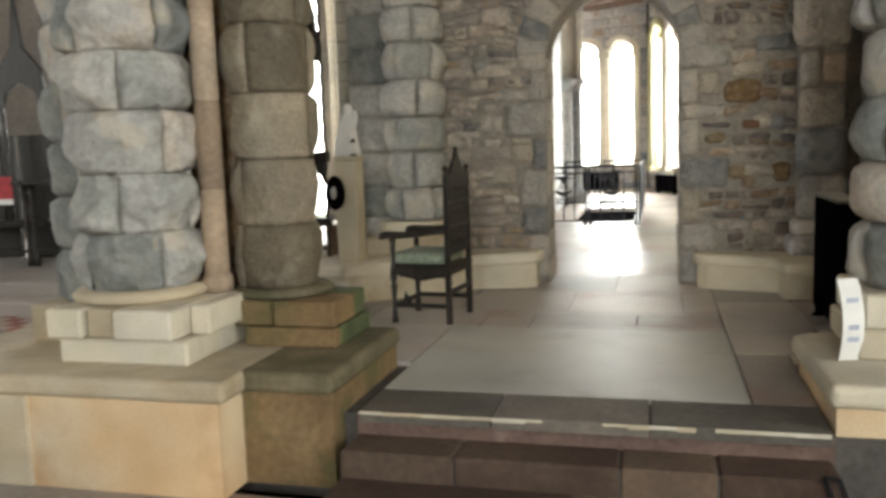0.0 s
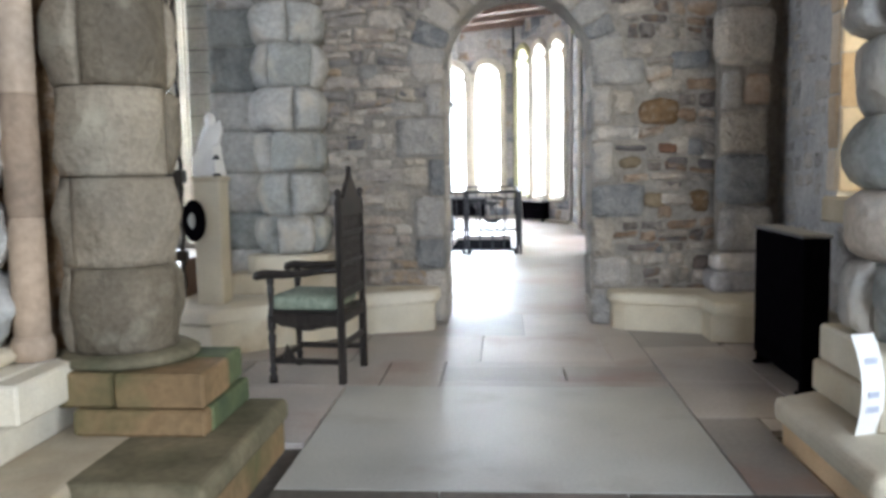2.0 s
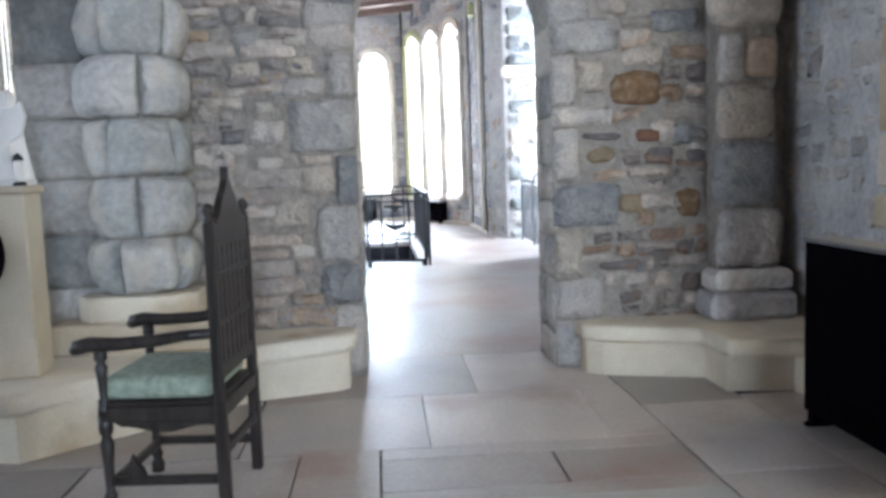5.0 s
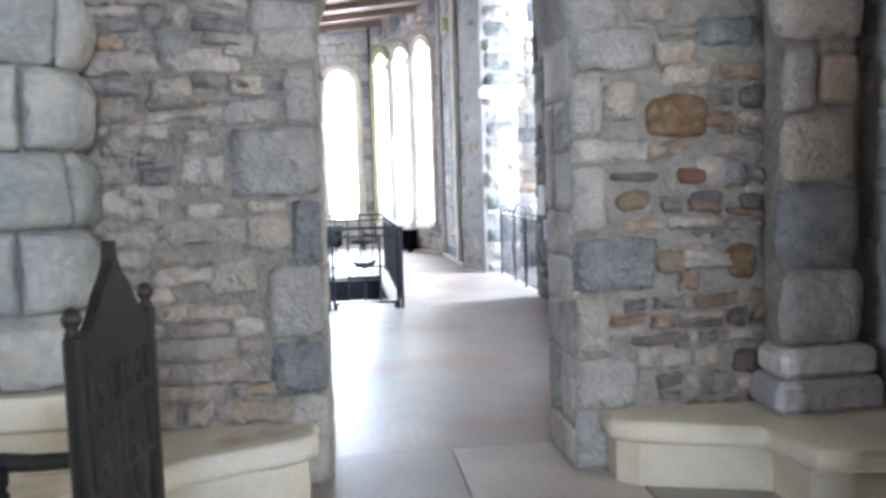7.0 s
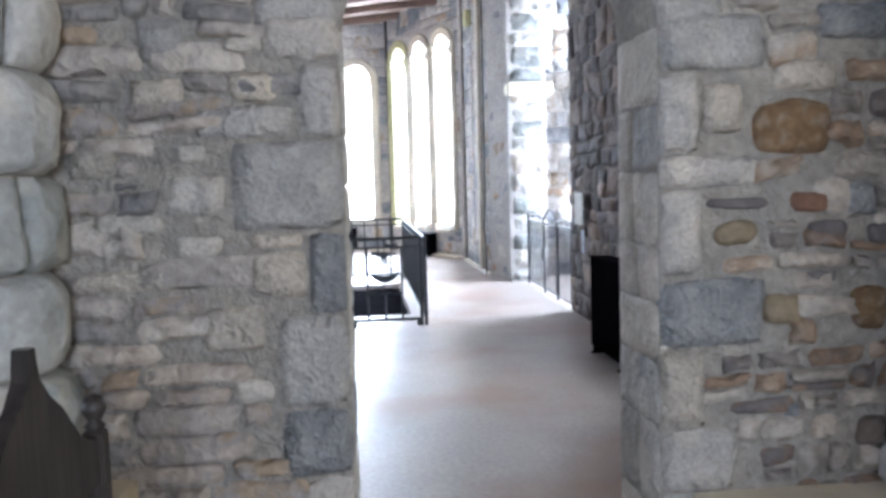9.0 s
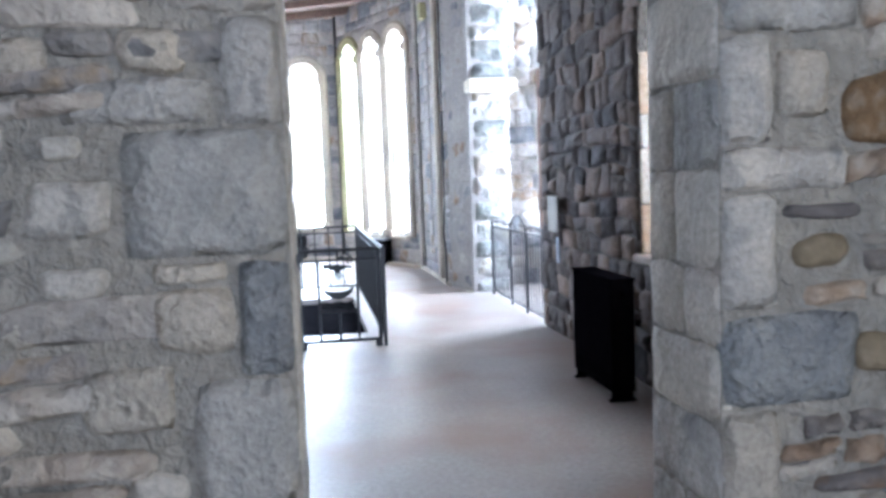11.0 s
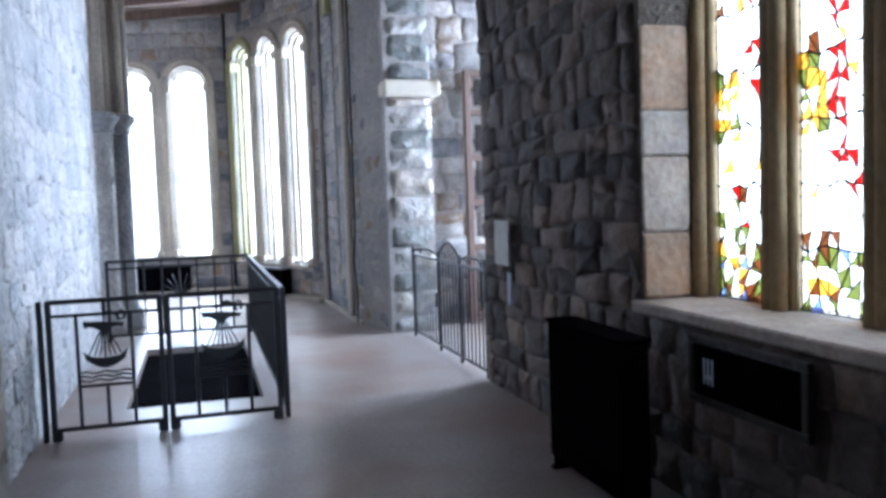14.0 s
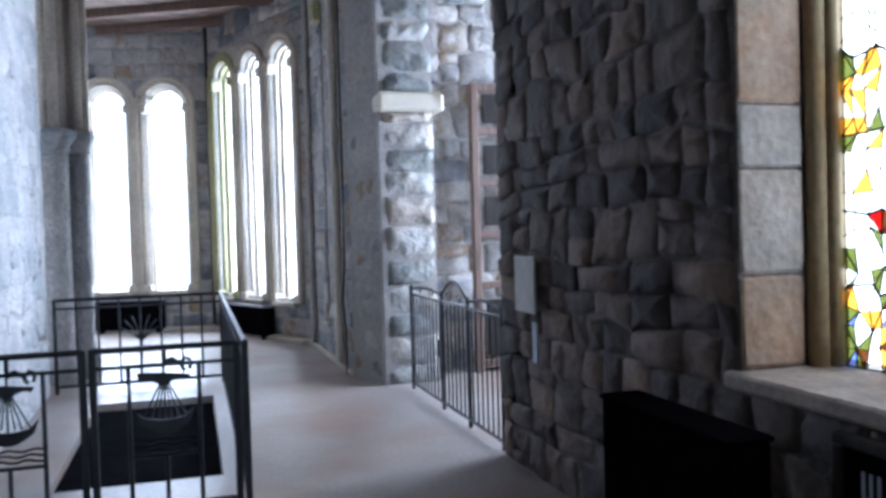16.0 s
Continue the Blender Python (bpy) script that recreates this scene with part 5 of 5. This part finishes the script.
for z, r in ((0.945, 0.017), (0.86, 0.012), (0.075, 0.016)):
    part("rail", rod((RR, RY, z), (RR, RB, z), r), m_iron, rail, world=True)
    part("rail", rod((RL, RB, z), (RR, RB, z), r), m_iron, rail, world=True)
n = int((RB - RY) / 0.125)
for k in range(1, n):
    y = RY + (RB - RY) * k / n
    part("bar", bar(RR, y, 0.075, 0.945, 0.011), m_iron, rail, world=True)
for k in range(1, 8):
    part("bar", bar(RL + (RR - RL) * k / 8, RB, 0.075, 0.945, 0.011), m_iron, rail, world=True)
own = tube([(-1.0, RB - 0.02, 0.1), (-0.99, RB - 0.02, 0.6)], 0.016, 6)
for k in range(7):
    a = math.pi * (k + 0.5) / 7
    tube([(-0.99, RB - 0.02, 0.5), (-0.99 + 0.12 * math.cos(a), RB - 0.02, 0.58 + 0.1 * math.sin(a)), (-0.99 + 0.2 * math.cos(a), RB - 0.02, 0.6 + 0.18 * math.sin(a))], 0.008, 5, own)
part("tree_ornament", own, m_iron, rail, world=True)

gate = thing("iron_gate", "black wrought iron gate with a scrolled top before the side chapel", "gate", (1.57, 15.2, 0))
for y in (14.02, 14.75, 15.45, 16.47):
    part("post", box(1.556, 1.584, y - 0.016, y + 0.016, 0, 1.02, 0.004), m_iron, gate, world=True)
for z, r in ((0.06, 0.013), (0.93, 0.012)):
    part("rail", rod((1.57, 14.02, z), (1.57, 16.47, z), r), m_iron, gate, world=True)
for k in range(1, 23):
    y = 14.02 + 2.45 * k / 23
    part("bar", bar(1.57, y, 0.06, 0.93, 0.008), m_iron, gate, world=True)
for a, b in ((14.75, 15.45), (15.45, 16.47), (14.02, 14.75)):
    own = tube([(1.57, a + (b - a) * k / 12, 0.98 + 0.14 * math.sin(math.pi * k / 12) * (1 if a == 14.75 else 0.25)) for k in range(13)], 0.012, 8)
    for c in (0.3, 0.7):
        tube([(1.57, a + (b - a) * c + 0.07 * math.cos(q * 0.7) * (1 - q / 14), 0.985 + 0.045 * math.sin(q * 0.7) * (1 - q / 14)) for q in range(10)], 0.006, 6, own)
    part("scroll", own, m_iron, gate, world=True)
part("latch_plate", box(1.54, 1.55, 15.38, 15.5, 0.45, 0.6, 0.004), m_iron, gate, world=True)

scr = thing("timber_screen", "weathered brown timber screen with dark panels in the side chapel", "screen", (2.9, 17.05, 0))
part("post", box(2.42, 2.50, 17.0, 17.1, 0, 3.1, 0.01), m_brown, scr, world=True)
part("post", box(3.4, 3.48, 17.0, 17.1, 0, 3.1, 0.01), m_brown, scr, world=True)
for z in (0.05, 0.9, 1.45, 2.0, 2.55, 3.02):
    part("rail", box(2.5, 3.4, 17.01, 17.09, z, z + 0.08, 0.008), m_brown, scr, world=True)
for z in (0.13, 1.53, 2.08, 2.63):
    for x in (2.56, 2.86, 3.14):
        part("panel", box(x, x + 0.2, 17.03, 17.06, z + 0.05, z + (0.65 if z < 1 else 0.36), 0.01), m_oak, scr, world=True)

card = thing("notice_card", "pale paper notice fixed to the ambulatory stone wall", "notice", (SX - 0.08, 13.34, 1.2))
part("sheet", box(-0.006, 0.006, -0.15, 0.15, -0.17, 0.17, 0.002), m_card, card)
stp = thing("thermometer", "slim pale wall thermometer strip", "thermometer", (SX - 0.08, 13.2, 0.86))
part("strip", box(-0.008, 0.008, -0.03, 0.03, -0.12, 0.12, 0.004), m_ink, stp)
frm = thing("framed_plaque", "dark framed plaque with a small pale emblem under the sill", "plaque", (SX - 0.085, 10.42, 0.72))
for y0, y1, z0, z1 in ((-0.4, 0.4, 0.12, 0.16), (-0.4, 0.4, -0.16, -0.12), (-0.4, -0.36, -0.12, 0.12), (0.36, 0.4, -0.12, 0.12)):
    part("frame", box(-0.02, 0.02, y0, y1, z0, z1, 0.005), m_oak, frm)
part("board", box(-0.01, 0.01, -0.36, 0.36, -0.12, 0.12), m_black, frm)
own = bmesh.new()
for y in (0.22, 0.25, 0.28):
    box(-0.014, -0.011, y - 0.006, y + 0.006, -0.06, 0.06, 0, own)
box(-0.0145, -0.0115, 0.215, 0.285, -0.035, -0.015, 0, own)
part("emblem", own, m_ink, frm)

# stained glass window: frame, mullions, leads and panes
sg = structure("window_stained_glass", "three-light stained glass window, mostly white with red and yellow", "window")
SL = [(2.86, 0.48, 2.55), (3.5, 0.48, 2.55), (4.14, 0.48, 2.55)]
GW = -0.40
own = arch_wall(sw, 2.55, 4.45, 0.95, 3.6, 0.96, SL, 0.06, m_gold_frame, "", "")
own.transform(Matrix.Translation((-GW - 0.01 + 0.0, 0, 0)))
part("tracery", own, m_gold_frame, sg)
for c, w, s in SL:
    for dw, wo, r in ((0.05, GW + 0.05, 0.045), (0.015, GW + 0.0, 0.03)):
        part("moulding", tube([sw @ Vector(p) for p in arch_path(c, w, 0.95, s, 12, dw, wo)], r, 8), m_gold_frame, sg, smooth=True)
own = box(2.5, 4.5, 0.90, 0.965, -0.58, 0.05, 0.012)
own.transform(sw)
part("sill", own, m_jamb, sg, "pale stone sill")
rng = random.Random(77)


def glass_pick(li, u, v):
    """Which glass a pane has: slivers of red, yellow drapery, a mixed panel at the foot, white elsewhere."""
    if v < 1.24:
        return rng.choice([0, 0, 2, 3, 4, 5, 5, 0])
    if v < 1.42 and u > 0.55:
        return rng.choice([0, 3, 3, 5, 0])
    red = 0.30 + 0.22 * math.sin(v * 2.9 + li * 1.7)
    if abs(u - red) < 0.10 and 1.5 < v < 2.7 and rng.random() < 0.75:
        return 1
    if u > 0.66 and 1.8 < v < 2.15:
        return rng.choice([2, 2, 3, 0])
    return 0 if rng.random() < 0.93 else rng.choice([2, 3, 5, 2, 1])


for li, (c, w, s) in enumerate(SL):
    nu, nv = 8, 24
    v0, v1 = 0.966, s + w / 2 - 0.02

    def node(i, j):
        dx, dy = noise.noise(Vector((i * 1.3 + li * 9, j * 1.7, 2))), noise.noise(Vector((i * 1.9, j * 1.1 + li * 5, 7)))
        fu = (i + (0.75 * dx if 0 < i < nu else 0)) / nu
        fv = (j + (0.6 * dy if 0 < j < nv else 0)) / nv
        v = v0 + (v1 - v0) * fv
        half = w / 2 if v <= s else math.sqrt(max((w / 2) ** 2 - (v - s) ** 2, 0.0004))
        return c - half + 2 * half * fu, v

    lead = bmesh.new()
    plainglass = bmesh.new()

    def came(a, b, r):
        d = Vector((b[0] - a[0], b[1] - a[1]))
        n_ = Vector((-d.y, d.x)).normalized() * r
        outline_prism([(a[0] - n_.x, a[1] - n_.y), (b[0] - n_.x, b[1] - n_.y), (b[0] + n_.x, b[1] + n_.y), (a[0] + n_.x, a[1] + n_.y)], GW - 0.035, GW - 0.029, lead)

    def pane(q, k):
        if k == 0:
            outline_prism(q, GW - 0.04, GW - 0.036, plainglass)
            return
        own = outline_prism(q, GW - 0.04, GW - 0.036)
        own.transform(sw)
        g = part("pane", own, GLASSES[k], sg)
        g.visible_shadow = False

    for i in range(nu):
        for j in range(nv):
            q = [node(i, j), node(i + 1, j), node(i + 1, j + 1), node(i, j + 1)]
            cu, cv = sum(p[0] for p in q) / 4, sum(p[1] for p in q) / 4
            k = glass_pick(li, 1 - (cu - c + w / 2) / w, cv)
            if k:
                a, b = (0, 2) if rng.random() < 0.6 else (1, 3)
                t1, t2 = [q[a], q[(a + 1) % 4], q[b]], [q[b], q[(b + 1) % 4], q[a]]
                pane(t1, k)
                pane(t2, rng.choice([k, 0]) if k in (2, 3) else 0 if k == 1 else rng.choice([0, 3, 5, 2]))
                came(q[a], q[b], 0.0016)
            else:
                pane(q, 0)
            came(q[0], q[1], 0.005 if j % 4 == 0 else 0.0018)
            came(q[1], q[2], 0.0016)
    bmesh.ops.recalc_face_normals(lead, faces=lead.faces[:])
    lead.transform(sw)
    part("lead_lines", lead, m_lead, sg)
    bmesh.ops.recalc_face_normals(plainglass, faces=plainglass.faces[:])
    plainglass.transform(sw)
    g = tagged(part("white_panes", plainglass, GLASSES[0], sg), kind="stuff") or sg.children[-1]
    g.visible_shadow = False

# apse fittings
def wall_cable(name, label, pts, r):
    tagged(part(name, tube(pts, r, 6), m_cable, smooth=True), label, "cable")


wall_cable("cable", "black cable running down the grey stone wall", [(1.13, 17.62, 5.0), (1.13, 17.62, 2.4), (1.12, 17.6, 1.2), (1.10, 17.66, 0.8), (1.12, 17.6, 0.45), (1.12, 17.6, 0.0)], 0.014)
wall_cable("downpipe", "dark pipe in the corner between two apse windows", [(B[0] + 0.0, B[1] - 0.06, 5.0), (B[0], B[1] - 0.06, 2.5), (B[0], B[1] - 0.06, 0.1)], 0.03)
for label, fm, u0, u1, z in (("low black heater below the two-light window", f1, 0.35, 1.45, 0.52), ("low black heater below the three-light window", f2, 0.9, 2.0, 0.48)):
    t = thing("low_heater", label, "heater", group="low black heaters")
    own = box(u0, u1, 0.05, z, 0.06, 0.24, 0.012)
    own.transform(fm)
    part("casing", own, m_black, t)
    own = box(u0 - 0.01, u1 + 0.01, z, z + 0.02, 0.05, 0.25, 0.005)
    own.transform(fm)
    part("top_plate", own, m_heater_highlight, t)
    for u in (u0 + 0.1, u1 - 0.1):
        own = box(u - 0.03, u + 0.03, 0, 0.05, 0.08, 0.22)
        own.transform(fm)
        part("foot", own, m_black, t)
kb = structure("baseboard_apse", "low stone kerb along the apse walls", "kerb")
for fm, l in ((f1, l1), (f2, l2), (f4, l4), (f3, l3)):
    own = box(0.02, l - 0.02, 0.0, 0.07, 0.002, 0.16 if fm is not f4 else 0.05, 0.015)
    own.transform(fm)
    part("kerb", own, m_frame, kb)
own = box(1.15, 1.42, 4.15, 4.4, 0.002, 0.12, 0.02)
own.transform(f4)
part("corbel", own, m_moss_frame, w4, "yellow-green stained corbel")
for u in (0.35, 2.25):
    own = box(u - 0.07, u + 0.07, 0.07, 5.05, 0.002, 0.09, 0.03)
    own.transform(f4)
    part("wall_shaft", own, m_frame if u > 1 else m_wall, w4)
own = box(1.27, 1.43, 0.40, 0.46, -0.3, 0.06, 0.008)
own.transform(f4)
part("niche_sill", own, m_frame, w4)

# ---- stones of walls and floors ----
rngq = random.Random(5)


def door_hole(v):
    if v < SPR:
        return [(DL, DR)]
    r = DW / 2 + 0.30
    if v < SPR + r:
        h = math.sqrt(r * r - (v - SPR) ** 2)
        return [(DC - h, DC + h)]
    return []


# the large stones that stand out in the rubble: left, right, foot, head, stone
MARKED = [
    (-1.34, DL, 1.39, 1.72, m_block), (-1.08, DL, 1.725, 2.0, m_block), (-1.20, DL, 2.005, 2.16, m_block), (-1.06, DL, 1.08, 1.385, m_slate), (-1.19, DL, 0.46, 0.72, m_slate), (-1.20, DL, 0.725, 1.075, m_block),
    (-1.12, DL, 0.0, 0.455, m_block), (-1.27, -1.07, 1.15, 1.32, m_buff), (-1.28, -1.07, 1.325, 1.385, m_buff), (-1.64, -1.46, 2.0, 2.16, m_block), (-1.34, -1.20, 2.03, 2.10, m_pale_rub), (-1.53, -1.41, 1.64, 1.71, m_pale_rub),
    (-1.46, -1.10, 1.73, 1.85, m_block), (-1.67, -1.47, 1.84, 1.95, m_buff), (-1.89, -1.71, 1.59, 1.72, m_buff), (-1.84, -1.56, 1.39, 1.47, m_pale_rub), (-1.55, -1.37, 1.30, 1.385, m_pale_rub), (-1.81, -1.69, 1.31, 1.38, m_pale_rub),
    (-1.33, -1.15, 1.855, 1.96, m_buff), (-1.57, -1.36, 1.45, 1.60, m_block), (-1.94, -1.54, 1.18, 1.27, m_buff), (-1.37, -1.21, 0.75, 0.84, m_pale_rub), (-1.46, -1.24, 0.95, 1.12, m_buff),
    (DR, 0.70, 1.945, 2.16, m_block), (DR, 0.42, 1.63, 1.94, m_block), (0.425, 0.60, 1.70, 1.90, m_buff), (DR, 0.68, 1.50, 1.625, m_block), (DR, 0.44, 1.16, 1.495, m_block), (DR, 0.70, 0.88, 1.155, m_slate), (DR, 0.46, 0.56, 0.875, m_buff), (DR, 0.59, 0.30, 0.555, m_block),
    (DR, 0.52, 0.0, 0.295, m_block), (0.64, 0.98, 1.615, 1.835, m_rust), (0.79, 0.96, 1.39, 1.475, m_russet), (0.86, 1.03, 1.28, 1.365, m_dark_rub), (0.49, 0.67, 1.27, 1.38, m_olive), (0.68, 0.87, 0.95, 1.085, m_olive), (0.46, 0.70, 1.41, 1.46, m_dark_rub),
    (1.05, 1.22, 0.92, 1.10, m_rust), (1.02, 1.16, 1.37, 1.51, m_slate), (1.12, 1.25, 1.26, 1.34, m_dark_rub), (1.08, 1.21, 0.44, 0.57, m_dark_shaded), (0.86, 1.0, 1.12, 1.17, m_dark_rub), (0.78, 0.84, 0.58, 0.64, m_slate),
    (0.72, 0.98, 1.86, 1.98, m_buff), (0.9, 1.2, 2.06, 2.2, m_slate),
]
rects = [(*m[:4], 0.01 if (m[1] - m[0]) * (m[3] - m[2]) < 0.03 else -0.03) for m in MARKED]
rubble(wd, front, -1.98, DC, 0.0, 4.7, (0.06, 0.15), (0.12, 0.40), m_rubble, m_rubble_i, 11, holes=lambda v: [(g[0], DC) for g in door_hole(v)], proud=0.028, rough=0.02, gap=0.009, near=(-1.2, 1.4), limit=190, rounding=0.36, skew=1.6, skip=rects)
rubble(wd, front, DC, 1.27, 0.0, 4.7, (0.06, 0.15), (0.09, 0.26), m_brownrub, m_brownrub_i, 12, holes=lambda v: [(DC, g[1]) for g in door_hole(v)], proud=0.028, rough=0.022, gap=0.011, near=(0.9, 1.3), limit=190, rounding=0.38, skew=1.7, skip=rects)
for u0, u1, v0, v1, m in MARKED:
    soft = 0.42 if m in (m_rust, m_russet, m_olive, m_dark_rub, m_pale_rub, m_dark_shaded) else 0.16
    jit = [rngq.uniform(-0.012, 0.012) for _ in range(4)]
    quad = [(u0 + (0 if u0 == DR else jit[0]), v0), (u1 + (0 if u1 == DL else jit[1]), v0 + jit[2] * 0.5), (u1 + (0 if u1 == DL else jit[3]), v1), (u0 + (0 if u0 == DR else jit[2]), v1 + jit[0] * 0.4)]
    own = face_stone(quad, rngq, 0.026 if soft > 0.3 else 0.032, 0.007, soft)
    own.transform(front)
    part("stone", own, m, wd, smooth=True)
# stones of the reveals: paler for whiter pointing, and for bounced light put into colour
for fm in (wall_frame(DR, YB, -90), wall_frame(DL, YF, 90)):
    v = 0.0
    while v < SPR - 0.02:
        h = rngq.uniform(0.2, 0.36)
        if v + h > SPR - 0.12:
            h = SPR - v
        mid = rngq.choice([YB - YF, rngq.uniform(0.18, 0.30)])
        for a, b in ((0, mid), (mid, YB - YF)):
            if b - a > 0.02:
                own = face_stone([(a, v), (b, v), (b, v + h), (a, v + h)], rngq, 0.012, 0.006, 0.15)
                own.transform(fm)
                part("stone", own, rngq.choice([m_block, m_pale_rub, m_pale_rub]), wd, smooth=True)
        v += h
a0 = 0.0
while a0 < math.pi - 0.01:
    a1 = a0 + rngq.uniform(0.16, 0.34)
    if a1 > math.pi - 0.12:
        a1 = math.pi
    r0, r1 = DW / 2, DW / 2 + rngq.uniform(0.24, 0.32)
    q = [(DC + r * math.cos(a), SPR + r * math.sin(a)) for r, a in ((r0, a0), (r1, a0), (r1, a1), (r0, a1))]
    own = face_stone(q, rngq, 0.016, 0.006, 0.16)
    own.transform(front)
    part("voussoir", own, rngq.choice([m_block, m_buff, m_slate, m_block]), wd, smooth=True)
    a0 = a1

rubble(wr, side, 0.0, 1.06, 0.0, 4.6, (0.07, 0.2), (0.09, 0.24), m_block, m_grey_i, 14, proud=0.007, rough=0.012, gap=0.016, near=(0.4, 1.5), limit=120, rounding=0.42, keep=0.45)
rubble(wr, side, 1.06, 3.3, 0.0, 0.88, (0.09, 0.2), (0.12, 0.3), m_block, m_block, 15, proud=0.008, rough=0.012, gap=0.014, limit=60, rounding=0.4, keep=0.5)
ashlar(wr, side, 1.0, 1.145, 1.1, 2.6, (0.2, 0.36), (0.14, 0.15), m_sand_p, 17, proud=0.012)
ashlar(wr, wall_frame(RX, 6.65, 0), 0.0, 0.5, 1.1, 2.6, (0.24, 0.42), (0.3, 0.5), m_sand_p, 16, proud=0.012)
# unseen pane, added to cut the light on the window reveal
own = outline_prism([(1.15, 1.06), (2.75, 1.06), (2.75, 3.42), (1.15, 3.42)], -0.50, -0.494)
own.transform(side)
part("pane", own, m_dimmer_pane, wr, "added unseen tinted pane that dims the window's light")
own = box(1.02, 2.8, 0.90, 1.07, -0.5, 0.05, 0.015)
own.transform(side)
part("sill", own, m_cream, wr, "pale stone sill")


def glass_hole(v):
    if v < 2.45:
        return [(2.53, 4.47)]
    r = 0.97
    return [(3.5 - math.sqrt(r * r - (v - 2.45) ** 2), 3.5 + math.sqrt(r * r - (v - 2.45) ** 2))] if v < 2.45 + r else []


# stones of the backlit wall, coloured darker for its shade
rubble(was, sw, 0.0, 5.57, 0.0, 0.89, (0.13, 0.30), (0.16, 0.40), m_dark_shaded, m_dark_shaded_i, 26, proud=0.022, rough=0.02, gap=0.003, near=(1.6, 0.5), limit=60, rounding=0.2, skew=1.0)
rubble(was, sw, 0.0, 5.57, 0.89, 4.7, (0.13, 0.36), (0.16, 0.40), m_dark_shaded, m_dark_shaded_i, 18, holes=glass_hole, proud=0.022, rough=0.02, gap=0.003, near=(1.6, 1.4), limit=190, rounding=0.2, skew=1.8)
ashlar(was, wall_frame(SX, 11.4, 0), 0.0, 0.30, 0.97, 2.45, (0.24, 0.42), (0.3, 0.4), m_jamb, 19, proud=0.012)
rubble(wp, pw, 3.6, 9.25, 0.0, 4.8, (0.16, 0.42), (0.2, 0.55), m_pale, m_pale_i, 23, proud=0.006, rough=0.014, gap=0.0, near=(6.5, 1.5), limit=220, rounding=0.3, skew=2.2)


def light_holes(lights, sill, pad=0.17):
    def f(v):
        out = []
        for c, w, s in lights:
            r = w / 2 + pad
            if sill - 0.05 < v < s:
                out.append((c - r, c + r))
            elif s <= v < s + r:
                h = math.sqrt(r * r - (v - s) ** 2)
                out.append((c - h, c + h))
        return out
    return f


rubble(w1, f1, 0.0, l1, 0.07, 5.05, (0.16, 0.3), (0.2, 0.45), m_grey, m_grey_i, 41, holes=light_holes(lights1, 0.66), proud=0.015, rough=0.012, limit=120, skew=0.5)
rubble(w2, f2, 0.0, l2, 0.07, 5.05, (0.16, 0.3), (0.2, 0.45), m_grey, m_grey_i, 42, holes=light_holes(lights2, 0.55), proud=0.015, rough=0.012, limit=120, skew=0.5)
rubble(w4, f4, 0.0, l4, 0.07, 5.05, (0.16, 0.34), (0.2, 0.45), m_grey, m_grey_i, 43, holes=lambda v: [(1.27, 1.43)] if 0.42 < v < 4.25 else [], proud=0.015, rough=0.012, limit=120, skew=0.5)
rubble(w3, f3, 0.3, l3, 0.07, 5.05, (0.16, 0.3), (0.2, 0.45), m_grey, m_grey_i, 44, proud=0.015, rough=0.012, limit=60, skew=0.5)
rubble(sc, wall_frame(0, 17.3, 0), 1.94, 4.9, 0.0, 5.0, (0.18, 0.36), (0.22, 0.5), m_grey, m_grey_i, 45, proud=0.03, rough=0.025, limit=120, skew=0.8)

# flagstones of the landing
FLAGS = ((-1.40, -0.72, 3.795, 4.195), (-0.715, 0.03, 3.795, 4.195), (0.035, 0.82, 3.795, 4.195), (-1.40, 0.522, 4.199, 5.808), (-2.14, -1.212, 5.813, 6.436), (-1.207, -0.846, 5.813, 6.443),
         (-0.84, -0.08, 5.94, 6.30), (-0.07, 0.52, 5.94, 6.30), (-0.84, 0.52, 5.805, 5.935), (-0.84, 0.52, 6.305, 6.44), (0.528, 0.83, 4.2, 5.2), (0.528, 1.1, 5.21, 5.92), (1.11, 1.76, 5.21, 6.1), (0.53, 1.108, 5.925, 6.908), (1.11, 1.76, 6.11, 7.0),
         (-3.2, -2.15, 4.76, 6.43), (-2.14, -1.41, 4.76, 5.805), (-2.6, -1.5, 6.45, 7.79), (-1.49, -0.613, 6.443, 7.308), (-0.611, 0.267, 6.443, 7.308), (0.269, 0.528, 6.443, 7.308), (0.53, 1.1, 6.91, 7.79), (-1.49, -0.292, 7.31, 8.26), (-0.29, 0.52, 7.31, 8.26), (0.835, 1.76, 5.0, 5.2))
for x0, x1, y0, y1 in FLAGS:
    big = x1 - x0 > 1.5 and y1 - y0 > 1.5
    part("flagstone", box(x0 + 0.002, x1 - 0.002, y0 + 0.002, y1 - 0.002, -0.06, 0.0, 0.002), m_edge if y0 < 4 else m_slab if big else m_flag, land)
lip = structure("step_nosing", "pale chipped edge of the top step", "step")
rngl = random.Random(9)
x = -1.40
while x < 0.8:
    w = rngl.uniform(0.05, 0.22)
    if rngl.random() < 0.75:
        part("chip", box(x, min(x + w, 0.81), 3.789, 3.80, -0.014 - rngl.uniform(0, 0.012), -0.001, 0.003), m_cream, lip)
    x += w
tl = structure("floor_tiles", "red and grey tiled chancel pavement", "floor")
for i in range(18):
    for j in range(10):
        x, y = -6.4 + i * 0.16, 4.7 + j * 0.16
        part("tile", box(x, x + 0.152, y, y + 0.152, -0.1, -0.092, 0.002), m_tile_red if (i + j) % 2 else m_flag, tl)
